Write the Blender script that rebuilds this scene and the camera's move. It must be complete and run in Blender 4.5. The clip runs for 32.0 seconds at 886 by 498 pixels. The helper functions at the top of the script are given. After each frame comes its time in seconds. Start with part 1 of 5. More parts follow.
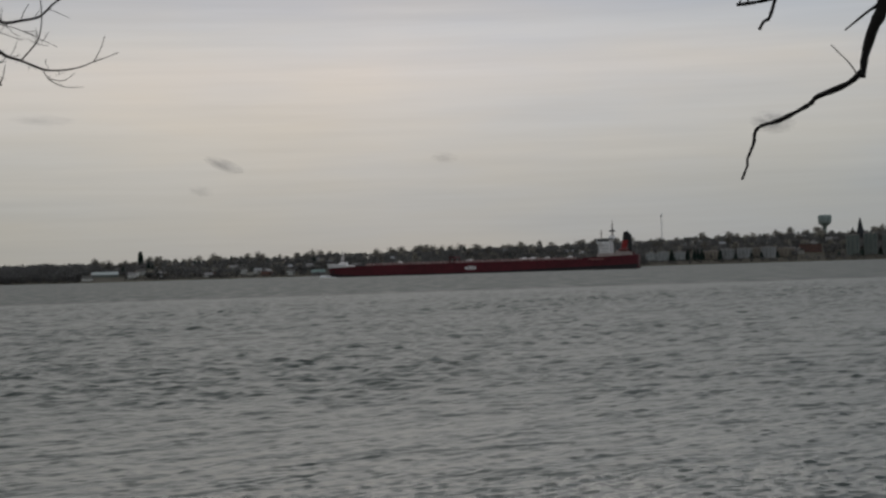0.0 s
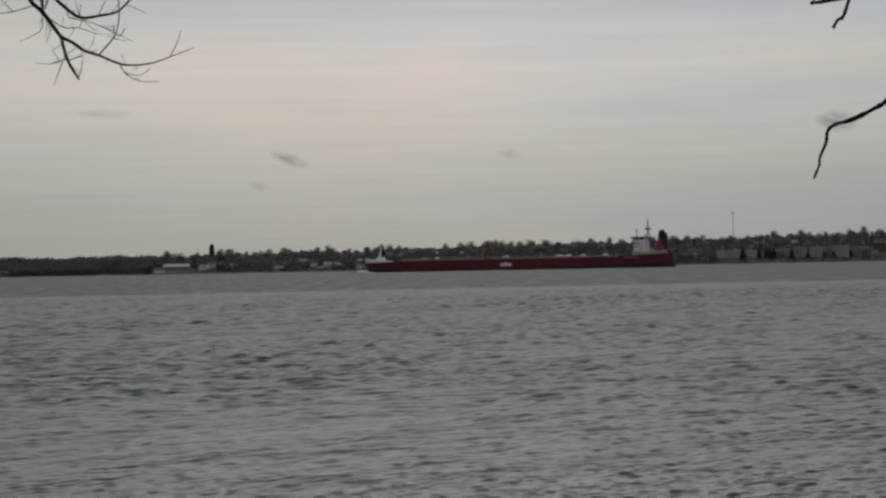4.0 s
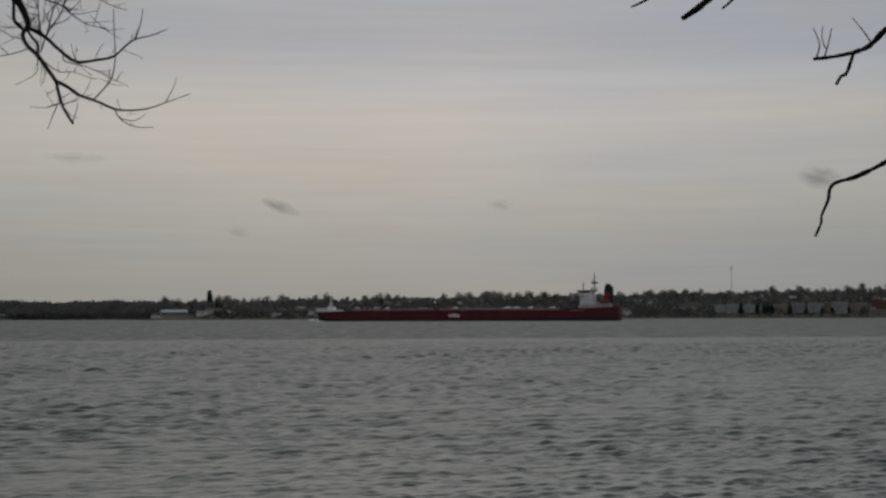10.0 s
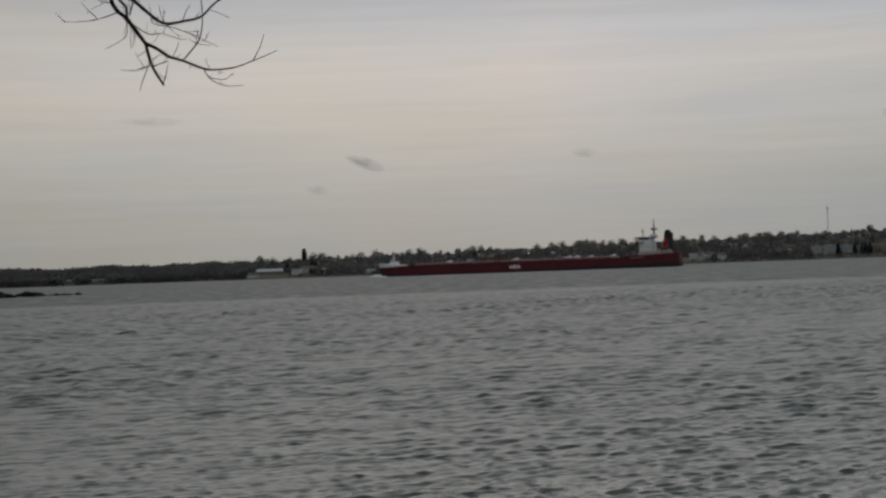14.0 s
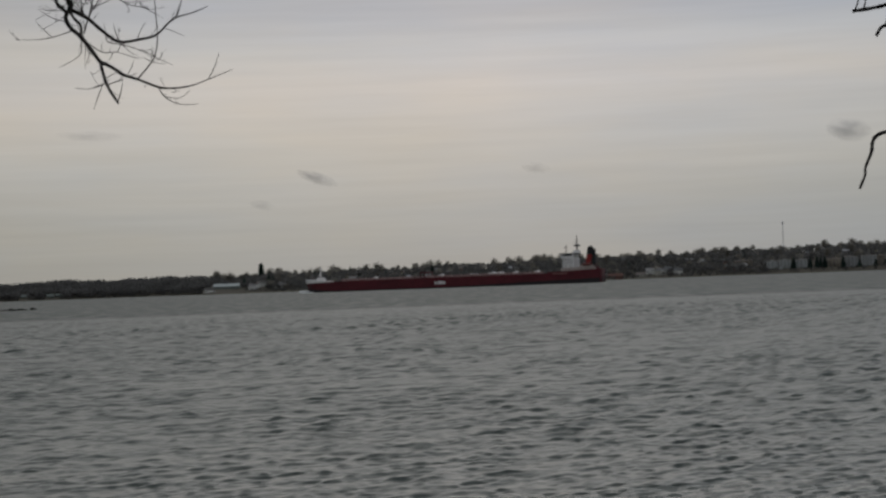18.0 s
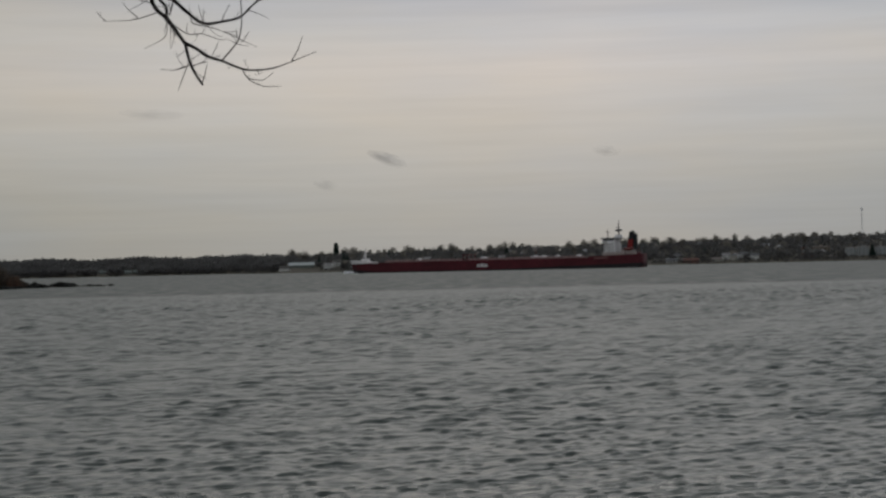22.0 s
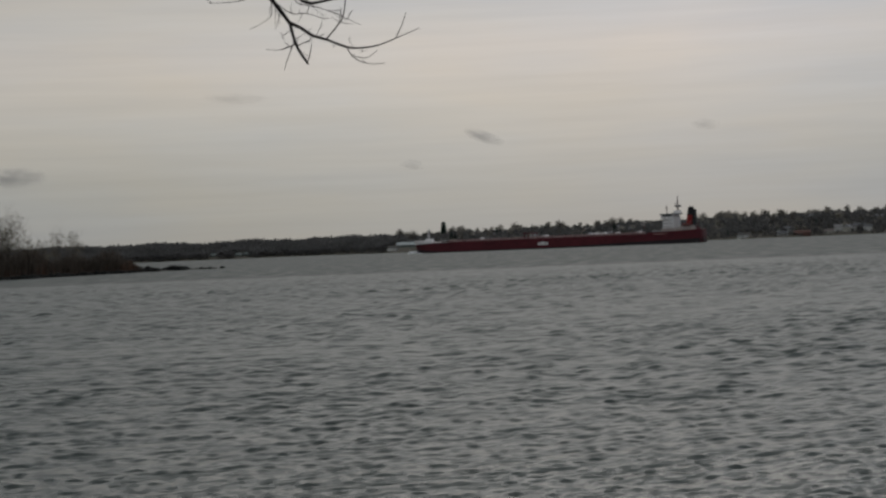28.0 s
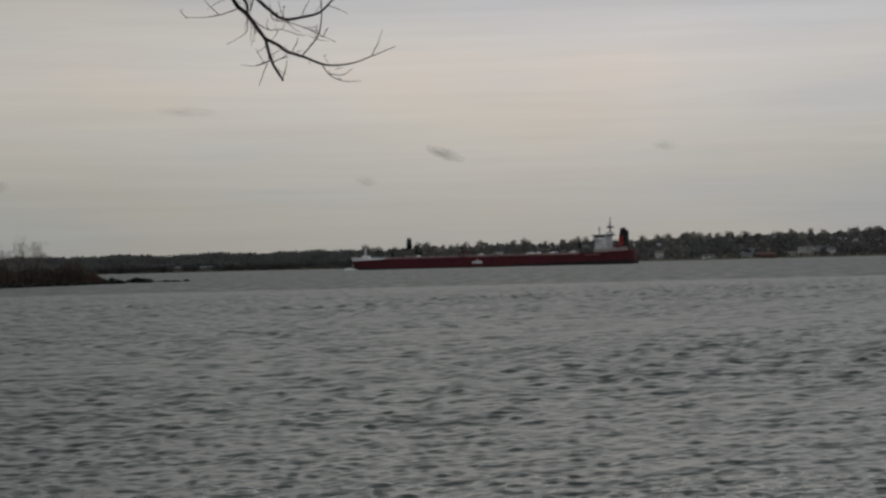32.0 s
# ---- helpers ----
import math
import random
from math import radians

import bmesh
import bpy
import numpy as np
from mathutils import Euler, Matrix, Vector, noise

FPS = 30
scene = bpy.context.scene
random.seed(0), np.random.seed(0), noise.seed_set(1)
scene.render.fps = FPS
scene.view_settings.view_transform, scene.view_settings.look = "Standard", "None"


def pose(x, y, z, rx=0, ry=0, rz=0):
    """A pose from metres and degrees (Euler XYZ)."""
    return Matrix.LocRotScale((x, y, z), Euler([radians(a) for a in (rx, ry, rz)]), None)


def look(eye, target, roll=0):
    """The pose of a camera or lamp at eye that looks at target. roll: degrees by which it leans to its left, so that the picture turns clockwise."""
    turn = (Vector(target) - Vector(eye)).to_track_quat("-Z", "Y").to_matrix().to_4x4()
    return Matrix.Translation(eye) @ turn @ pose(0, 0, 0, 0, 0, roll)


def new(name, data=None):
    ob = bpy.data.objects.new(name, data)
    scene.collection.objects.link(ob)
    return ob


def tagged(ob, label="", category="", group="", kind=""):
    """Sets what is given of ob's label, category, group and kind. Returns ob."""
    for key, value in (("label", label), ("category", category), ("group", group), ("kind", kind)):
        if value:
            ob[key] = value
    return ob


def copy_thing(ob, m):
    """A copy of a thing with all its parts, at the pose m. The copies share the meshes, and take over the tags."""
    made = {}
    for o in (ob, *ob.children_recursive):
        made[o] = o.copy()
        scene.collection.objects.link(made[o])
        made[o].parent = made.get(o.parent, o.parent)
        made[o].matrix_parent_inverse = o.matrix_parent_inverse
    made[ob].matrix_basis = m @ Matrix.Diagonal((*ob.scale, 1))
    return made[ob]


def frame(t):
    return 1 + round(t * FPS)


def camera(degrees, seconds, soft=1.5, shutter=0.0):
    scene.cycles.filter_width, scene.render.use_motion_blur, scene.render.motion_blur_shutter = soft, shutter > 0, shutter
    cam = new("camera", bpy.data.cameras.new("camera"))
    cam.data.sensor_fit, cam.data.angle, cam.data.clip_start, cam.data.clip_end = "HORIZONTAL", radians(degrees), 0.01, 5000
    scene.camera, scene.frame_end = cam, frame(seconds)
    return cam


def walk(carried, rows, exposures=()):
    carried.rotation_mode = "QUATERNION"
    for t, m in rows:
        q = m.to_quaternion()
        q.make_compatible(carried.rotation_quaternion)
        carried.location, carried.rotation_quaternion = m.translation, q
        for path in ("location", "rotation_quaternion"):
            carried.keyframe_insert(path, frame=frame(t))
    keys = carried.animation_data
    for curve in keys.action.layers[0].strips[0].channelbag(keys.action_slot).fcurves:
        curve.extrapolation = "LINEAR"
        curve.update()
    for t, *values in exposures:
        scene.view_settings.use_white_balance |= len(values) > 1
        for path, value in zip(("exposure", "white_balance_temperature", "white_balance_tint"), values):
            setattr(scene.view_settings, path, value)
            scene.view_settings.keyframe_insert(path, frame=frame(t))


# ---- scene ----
# The camera: held by hand on a low bank, panning after the ship. Seconds, sideways, forward, height, heading, pitch, lean.
cam = camera(31.285, 32.0, 2.6)
HELD = (
    (0, -0.011, -0.024, 2.486, -10.829, 0.781, -1.728),
    (0.5, -0.005, -0.019, 2.488, -10.320, 0.953, -2.189),
    (1, -0.009, -0.026, 2.490, -10.176, 1.159, -2.316),
    (1.5, -0.010, -0.023, 2.491, -9.627, 1.841, -2.128),
    (2, -0.015, -0.045, 2.487, -9.316, 1.660, -2.118),
    (2.5, -0.020, -0.063, 2.486, -8.630, 0.836, -1.533),
    (3, -0.014, -0.050, 2.490, -8.472, 0.682, -1.395),
    (3.5, -0.021, -0.065, 2.485, -8.607, 0.716, -1.064),
    (5.5, 0.016, 0.025, 2.506, -7.206, 0.402, -1.719),
    (6, 0.034, 0.065, 2.508, -7.497, 0.785, -1.600),
    (6.5, 0.019, 0.039, 2.501, -7.612, 0.895, -1.439),
    (7, 0.026, 0.056, 2.505, -7.327, 0.890, -1.395),
    (7.5, 0.017, 0.027, 2.494, -7.715, 2.046, -1.626),
    (8, 0.026, 0.058, 2.506, -7.283, 2.779, -1.464),
    (8.5, -0.003, -0.007, 2.506, -9.041, 2.051, -1.093),
    (9, 0.020, 0.058, 2.500, -8.589, 2.425, -1.401),
    (9.5, 0.013, 0.038, 2.505, -8.768, 2.126, -1.044),
    (10, 0.009, 0.042, 2.501, -8.392, 2.478, -0.176),
    (10.5, 0.007, 0.028, 2.504, -8.047, 2.447, -1.205),
    (11, 0.011, 0.018, 2.504, -7.029, 2.725, -1.436),
    (11.5, 0.007, 0.018, 2.469, -5.476, 0.623, -1.941),
    (12, 0.017, 0.010, 2.506, -5.703, 1.105, -1.858),
    (12.5, -0.001, 0.007, 2.502, -5.359, -0.048, -1.331),
    (13, 0.035, 0.011, 2.481, -5.154, 0.588, -2.079),
    (13.5, 0.017, 0.013, 2.476, -5.015, 0.800, -2.167),
    (15.5, 0.001, -0.003, 2.512, -5.770, 0.722, -1.138),
    (16, 0.000, -0.019, 2.493, -6.291, 0.468, -0.991),
    (16.5, 0.005, -0.024, 2.501, -6.289, 0.799, -1.288),
    (17, 0.002, -0.025, 2.503, -6.706, 1.371, -1.600),
    (17.5, 0.020, 0.014, 2.507, -6.533, 1.637, -1.502),
    (18, 0.018, -0.010, 2.500, -6.580, 1.280, -2.101),
    (18.5, 0.038, 0.030, 2.501, -6.218, 0.639, -2.479),
    (19, 0.031, 0.003, 2.499, -5.589, 0.038, -2.652),
    (19.5, 0.002, 0.002, 2.510, -5.878, 0.475, -1.045),
    (20, -0.009, 0.003, 2.496, -5.761, 0.561, -0.626),
    (20.5, -0.011, 0.002, 2.498, -6.158, 0.859, -0.685),
    (21, -0.009, -0.002, 2.509, -5.037, 1.193, -1.283),
    (21.5, -0.006, -0.005, 2.497, -4.570, 1.573, -1.364),
    (22, -0.009, -0.008, 2.514, -3.866, 0.687, -1.269),
    (22.5, -0.011, -0.007, 2.505, -3.609, -0.337, -0.830),
    (23, -0.012, -0.003, 2.503, -3.777, -0.132, -0.933),
    (23.5, -0.004, -0.004, 2.500, -3.494, 0.441, -1.275),
    (24, 0.012, -0.005, 2.520, -2.480, 0.085, -1.369),
    (24.5, 0.002, 0.003, 2.495, -2.086, -0.001, -1.683),
    (25, -0.010, -0.005, 2.512, -1.500, 0.212, -1.092),
    (25.5, -0.006, -0.002, 2.503, -1.030, 0.017, -1.435),
    (27.5, -0.022, -0.015, 2.493, 0.132, 0.225, -2.110),
    (28, -0.008, -0.010, 2.497, 0.051, 0.006, -2.295),
    (28.5, -0.024, -0.014, 2.503, 0.205, 0.079, -2.449),
    (29, -0.010, -0.017, 2.503, 0.235, 0.167, -2.115),
    (29.5, -0.021, -0.021, 2.519, -0.106, 0.564, -2.876),
    (30, -0.029, -0.010, 2.507, -1.470, 0.735, -1.233),
    (30.5, -0.017, -0.012, 2.493, -2.493, 0.840, -0.640),
    (31, -0.007, -0.009, 2.505, -2.695, 0.406, -0.930),
    (31.5, -0.032, -0.006, 2.516, -2.229, 0.752, -0.646),
    (32, -0.044, -0.003, 2.510, -1.223, 0.566, -1.416),
)
walk(cam, [(t, pose(x, y, z, 90 + pitch, 0, yaw) @ pose(0, 0, 0, 0, 0, lean)) for t, x, y, z, yaw, pitch, lean in HELD],
     [(0, 0.0), (3, -0.02), (6, -0.03), (7, 0.0), (8, 0.05), (9, -0.28), (11, -0.26), (12, -0.12), (13, -0.10), (19, -0.10), (28, -0.06), (32, -0.06)])

# ---- light: a high overcast, the hidden sun ahead over the town ----
world = bpy.data.worlds.new("overcast_sky")
scene.world = world
world.use_nodes = True
WN, WL = world.node_tree.nodes, world.node_tree.links
WN.clear()


def wnode(kind, **values):
    n = WN.new(kind)
    for key, value in values.items():
        n.inputs[key].default_value = value
    return n


SUN_EL, SUN_AZ = radians(34), radians(-9)      # azimuth counted to the left of north
sky = WN.new("ShaderNodeTexSky")
sky.sky_type, sky.sun_disc = "NISHITA", False
sky.sun_elevation, sky.sun_rotation = SUN_EL, -SUN_AZ
coord = WN.new("ShaderNodeTexCoord")
axes = WN.new("ShaderNodeSeparateXYZ")
WL.new(coord.outputs["Generated"], axes.inputs[0])
# slow waviness, so that the cloud decks end unevenly
wavy = WN.new("ShaderNodeMapping")
wavy.inputs["Scale"].default_value = (2.2, 2.2, 16)
WL.new(coord.outputs["Generated"], wavy.inputs["Vector"])
wnoise = wnode("ShaderNodeTexNoise", Scale=1.6, Detail=4.0, Roughness=0.55)
WL.new(wavy.outputs[0], wnoise.inputs["Vector"])
shift = wnode("ShaderNodeMath")
shift.operation = "MULTIPLY_ADD"
shift.inputs[1].default_value, shift.inputs[2].default_value = 0.030, -0.015
WL.new(wnoise.outputs[0], shift.inputs[0])
height = WN.new("ShaderNodeMath")
height.operation = "ADD"
WL.new(axes.outputs["Z"], height.inputs[0])
WL.new(shift.outputs[0], height.inputs[1])
deck = WN.new("ShaderNodeValToRGB")
ramp = deck.color_ramp
ramp.elements[0].position, ramp.elements[0].color = 0.0, (0.290, 0.301, 0.301, 1)
ramp.elements[1].position, ramp.elements[1].color = 1.0, (0.564, 0.584, 0.597, 1)
for place, colour in ((0.045, (0.346, 0.349, 0.344)), (0.085, (0.462, 0.442, 0.411)), (0.125, (0.546, 0.509, 0.472)),
                      (0.150, (0.501, 0.489, 0.476)), (0.172, (0.418, 0.419, 0.435)), (0.24, (0.418, 0.434, 0.445)), (0.42, (0.457, 0.474, 0.486))):
    ramp.elements.new(place).color = (*colour, 1)
WL.new(height.outputs[0], deck.inputs[0])
# thin streaks
thin = WN.new("ShaderNodeMapping")
thin.inputs["Scale"].default_value = (3, 3, 75)
WL.new(coord.outputs["Generated"], thin.inputs["Vector"])
streak = wnode("ShaderNodeTexNoise", Scale=2.3, Detail=5.0, Roughness=0.6)
WL.new(thin.outputs[0], streak.inputs["Vector"])
level = WN.new("ShaderNodeMapRange")
level.inputs[1].default_value, level.inputs[2].default_value = 0.25, 0.75
level.inputs[3].default_value, level.inputs[4].default_value = 0.945, 1.04
WL.new(streak.outputs[0], level.inputs[0])
# the overcast is thinnest and warmest ahead, thicker and cooler to both sides
west = WN.new("ShaderNodeMapRange")
west.inputs[1].default_value, west.inputs[2].default_value = -0.5, 0.5
WL.new(axes.outputs["X"], west.inputs[0])
thick = WN.new("ShaderNodeValToRGB")
thick.color_ramp.elements[0].color, thick.color_ramp.elements[1].color = (0.82, 0.81, 0.79, 1), (0.82, 0.85, 0.88, 1)
for where, colour in ((0.30, (0.95, 0.935, 0.90)), (0.47, (1.05, 1.027, 0.997)), (0.65, (1.10, 1.07, 1.06)), (0.76, (1.0, 1.005, 1.03)), (0.92, (0.88, 0.91, 0.94))):
    thick.color_ramp.elements.new(where).color = (*colour, 1)
WL.new(west.outputs[0], thick.inputs[0])
# higher up the cloud glows round the hidden sun and greys away to both sides
aloft = WN.new("ShaderNodeMapRange")
aloft.inputs[1].default_value, aloft.inputs[2].default_value = 0.20, 0.42
WL.new(axes.outputs["Z"], aloft.inputs[0])
evened = WN.new("ShaderNodeMixRGB")
glow = WN.new("ShaderNodeValToRGB")
glow.color_ramp.elements[0].color, glow.color_ramp.elements[1].color = (0.66, 0.70, 0.74, 1), (0.74, 0.78, 0.83, 1)
for where, colour in ((0.25, (0.64, 0.68, 0.72)), (0.40, (0.82, 0.85, 0.87)), (0.52, (1.26, 1.27, 1.26)), (0.67, (1.13, 1.14, 1.14)), (0.84, (0.90, 0.94, 0.97))):
    glow.color_ramp.elements.new(where).color = (*colour, 1)
WL.new(west.outputs[0], glow.inputs[0])
WL.new(glow.outputs[0], evened.inputs[2])
WL.new(aloft.outputs[0], evened.inputs[0])
WL.new(thick.outputs[0], evened.inputs[1])
tinted = WN.new("ShaderNodeVectorMath")
tinted.operation = "MULTIPLY"
WL.new(deck.outputs[0], tinted.inputs[0])
WL.new(evened.outputs[0], tinted.inputs[1])
# broad warm and cool mottling
patch = WN.new("ShaderNodeMapping")
patch.inputs["Scale"].default_value = (5, 5, 26)
patch.inputs["Location"].default_value = (3.1, 0.7, 0.4)
WL.new(coord.outputs["Generated"], patch.inputs["Vector"])
mottle = wnode("ShaderNodeTexNoise", Scale=1.0, Detail=3.0, Roughness=0.5)
WL.new(patch.outputs[0], mottle.inputs["Vector"])
hue = WN.new("ShaderNodeValToRGB")
hue.color_ramp.elements[0].position, hue.color_ramp.elements[0].color = 0.3, (0.955, 0.985, 1.035, 1)
hue.color_ramp.elements[1].position, hue.color_ramp.elements[1].color = 0.7, (1.035, 1.005, 0.96, 1)
WL.new(mottle.outputs[0], hue.inputs[0])
mottled = WN.new("ShaderNodeVectorMath")
mottled.operation = "MULTIPLY"
WL.new(tinted.outputs[0], mottled.inputs[0])
WL.new(hue.outputs[0], mottled.inputs[1])
cloudy = WN.new("ShaderNodeVectorMath")
cloudy.operation = "SCALE"
WL.new(mottled.outputs[0], cloudy.inputs[0])
WL.new(level.outputs[0], cloudy.inputs["Scale"])
thin_sky = WN.new("ShaderNodeVectorMath")
thin_sky.operation = "SCALE"
thin_sky.inputs["Scale"].default_value = 0.004
WL.new(sky.outputs[0], thin_sky.inputs[0])
total = WN.new("ShaderNodeVectorMath")
total.operation = "ADD"
WL.new(cloudy.outputs[0], total.inputs[0])
WL.new(thin_sky.outputs[0], total.inputs[1])
back = wnode("ShaderNodeBackground", Strength=1.0)
WL.new(total.outputs[0], back.inputs["Color"])
wout = WN.new("ShaderNodeOutputWorld")
WL.new(back.outputs[0], wout.inputs[0])

sun_data = bpy.data.lights.new("sun", "SUN")
sun_data.energy, sun_data.angle, sun_data.color = 0.25, radians(60), (1.0, 0.93, 0.84)
sun = new("sun", sun_data)
sun.matrix_world = look((-math.sin(SUN_AZ) * 50, math.cos(SUN_AZ) * 50, 50 * math.tan(SUN_EL)), (0, 0, 0))


# ---- materials ----
def material(name, colour, rough=0.7, metal=0.0, vary=0.25, scale=2.0, fine=14.0, bump=0.15, per_object=0.0, per_island=0.0, spec=0.3):
    """A surface with broad stains, fine grain and a little relief; sizes are repeats per metre."""
    m = bpy.data.materials.new(name)
    m.use_nodes = True
    n, l = m.node_tree.nodes, m.node_tree.links
    b = n["Principled BSDF"]
    b.inputs["Roughness"].default_value, b.inputs["Metallic"].default_value = rough, metal
    b.inputs["Specular IOR Level"].default_value = spec
    tc = n.new("ShaderNodeTexCoord")
    broad, grain = n.new("ShaderNodeTexNoise"), n.new("ShaderNodeTexNoise")
    broad.inputs["Scale"].default_value, broad.inputs["Detail"].default_value = scale, 5
    grain.inputs["Scale"].default_value, grain.inputs["Detail"].default_value = fine, 4
    for t in (broad, grain):
        l.new(tc.outputs["Object"], t.inputs["Vector"])
    mixed = n.new("ShaderNodeMath")
    mixed.operation = "ADD"
    l.new(broad.outputs[0], mixed.inputs[0])
    l.new(grain.outputs[0], mixed.inputs[1])
    rng = n.new("ShaderNodeMapRange")
    rng.inputs[1].default_value, rng.inputs[2].default_value = 0.6, 1.4
    rng.inputs[3].default_value, rng.inputs[4].default_value = 1 - vary, 1 + vary
    l.new(mixed.outputs[0], rng.inputs[0])
    last = rng.outputs[0]
    for amount, kind, socket in ((per_object, "ShaderNodeObjectInfo", "Random"), (per_island, "ShaderNodeNewGeometry", "Random Per Island")):
        if amount:
            info = n.new(kind)
            r2 = n.new("ShaderNodeMapRange")
            r2.inputs[3].default_value, r2.inputs[4].default_value = 1 - amount, 1 + amount
            l.new(info.outputs[socket], r2.inputs[0])
            mul = n.new("ShaderNodeMath")
            mul.operation = "MULTIPLY"
            l.new(last, mul.inputs[0])
            l.new(r2.outputs[0], mul.inputs[1])
            last = mul.outputs[0]
    tint = n.new("ShaderNodeVectorMath")
    tint.operation = "SCALE"
    tint.inputs[0].default_value = colour
    l.new(last, tint.inputs["Scale"])
    l.new(tint.outputs[0], b.inputs["Base Color"])
    if bump:
        bp = n.new("ShaderNodeBump")
        bp.inputs["Strength"].default_value, bp.inputs["Distance"].default_value = bump, 0.02
        l.new(grain.outputs[0], bp.inputs["Height"])
        l.new(bp.outputs[0], b.inputs["Normal"])
    return m


def painted(name, colours, rough=0.7, vary=0.12):
    """Paint whose colour differs from one thing to the next."""
    m = material(name, (1, 1, 1), rough, vary=vary, scale=0.4, fine=3)
    n, l = m.node_tree.nodes, m.node_tree.links
    info, pick = n.new("ShaderNodeObjectInfo"), n.new("ShaderNodeValToRGB")
    pick.color_ramp.interpolation = "CONSTANT"
    e = pick.color_ramp.elements
    while len(e) < len(colours):
        e.new(0.5)
    for i, c in enumerate(colours):
        e[i].position, e[i].color = i / len(colours), (*c, 1)
    l.new(info.outputs["Random"], pick.inputs[0])
    scale = [x for x in n if x.type == "VECT_MATH"][0]
    l.new(pick.outputs[0], scale.inputs[0])
    return m


def water_material(name, rough, small, patch, streaks):
    m = bpy.data.materials.new(name)
    m.use_nodes = True
    n, l = m.node_tree.nodes, m.node_tree.links
    b = n["Principled BSDF"]
    b.inputs["IOR"].default_value = 1.333
    b.inputs["Roughness"].default_value = rough
    tc, mp = n.new("ShaderNodeTexCoord"), n.new("ShaderNodeMapping")
    mp.vector_type = "TEXTURE"
    mp.inputs["Scale"].default_value = (2.0, 1.0, 1.0)      # long along the crests
    mp.inputs["Rotation"].default_value = (0, 0, radians(34))
    l.new(tc.outputs["Object"], mp.inputs["Vector"])
    h = None
    for size, depth in small:
        t = n.new("ShaderNodeTexNoise")
        t.inputs["Scale"].default_value, t.inputs["Detail"].default_value = 1 / size, 3
        l.new(mp.outputs[0], t.inputs["Vector"])
        s = n.new("ShaderNodeMath")
        s.operation = "MULTIPLY_ADD"
        s.inputs[1].default_value = depth
        l.new(t.outputs[0], s.inputs[0])
        if h:
            l.new(h, s.inputs[2])
        else:
            s.inputs[2].default_value = 0
        h = s.outputs[0]
    bp = n.new("ShaderNodeBump")
    bp.inputs["Strength"].default_value, bp.inputs["Distance"].default_value = 1.0, 1.0
    l.new(h, bp.inputs["Height"])
    l.new(bp.outputs[0], b.inputs["Normal"])
    # broad gusts roughen the surface here and there; silt tints the body of the water
    gust, gm = n.new("ShaderNodeTexNoise"), n.new("ShaderNodeMapping")
    gm.inputs["Scale"].default_value = (1 / patch[0], 1 / patch[1], 1)
    l.new(tc.outputs["Object"], gm.inputs["Vector"])
    l.new(gm.outputs[0], gust.inputs["Vector"])
    gust.inputs["Scale"].default_value, gust.inputs["Detail"].default_value = 1.0, 4
    rr = n.new("ShaderNodeMapRange")
    rr.inputs[1].default_value, rr.inputs[2].default_value = 0.3, 0.7
    rr.inputs[3].default_value, rr.inputs[4].default_value = rough * (1 - streaks), rough * (1 + streaks)
    l.new(gust.outputs[0], rr.inputs[0])
    # waves finer than the sheet can carry are kept as roughness
    fine, most = n.new("ShaderNodeAttribute"), n.new("ShaderNodeMath")
    fine.attribute_name, most.operation = "fine_chop", "MAXIMUM"
    l.new(rr.outputs[0], most.inputs[0])
    l.new(fine.outputs["Fac"], most.inputs[1])
    l.new(most.outputs[0], b.inputs["Roughness"])
    silt = n.new("ShaderNodeValToRGB")
    silt.color_ramp.elements[0].color, silt.color_ramp.elements[1].color = (0.046, 0.055, 0.050, 1), (0.059, 0.069, 0.063, 1)
    l.new(gust.outputs[0], silt.inputs[0])
    l.new(silt.outputs[0], b.inputs["Base Color"])
    return m


WATER_NEAR = water_material("choppy_river_water", 0.06, ((2.2, 0.5), (0.8, 0.26), (0.28, 0.06), (0.09, 0.009)), (7.0, 9.0), 0.2)
WATER_FAR = water_material("far_river_water", 0.52, ((4.0, 0.60), (1.5, 0.26), (0.55, 0.12)), (2.4, 11.0), 0.28)


def hide_troughs():
    """Where the chop is finest only crests are seen, and they mirror less of the low sky."""
    n, l = WATER_NEAR.node_tree.nodes, WATER_NEAR.node_tree.links
    chop = [k for k in n if k.bl_idname == "ShaderNodeAttribute"][0]
    less = n.new("ShaderNodeMapRange")
    less.inputs[1].default_value, less.inputs[2].default_value = 0.12, 0.46
    less.inputs[3].default_value, less.inputs[4].default_value = 0.5, 0.44
    l.new(chop.outputs["Fac"], less.inputs[0])
    l.new(less.outputs[0], n["Principled BSDF"].inputs["Specular IOR Level"])


hide_troughs()
WATER_FAR.node_tree.nodes["Principled BSDF"].inputs["Specular IOR Level"].default_value = 0.19
EARTH = material("bank_earth_and_dead_grass", (0.022, 0.019, 0.015), 0.95, vary=0.35, scale=0.02, fine=0.4)
TURF = material("winter_turf", (0.058, 0.049, 0.035), 0.95, vary=0.4, scale=0.012, fine=0.15, bump=0)
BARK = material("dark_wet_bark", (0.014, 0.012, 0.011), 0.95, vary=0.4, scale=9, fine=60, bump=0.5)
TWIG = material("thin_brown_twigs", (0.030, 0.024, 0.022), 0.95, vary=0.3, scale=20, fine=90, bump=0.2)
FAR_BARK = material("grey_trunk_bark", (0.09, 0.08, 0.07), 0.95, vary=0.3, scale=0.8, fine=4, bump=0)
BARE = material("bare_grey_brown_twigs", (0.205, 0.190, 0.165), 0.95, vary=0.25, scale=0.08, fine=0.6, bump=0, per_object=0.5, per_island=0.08)
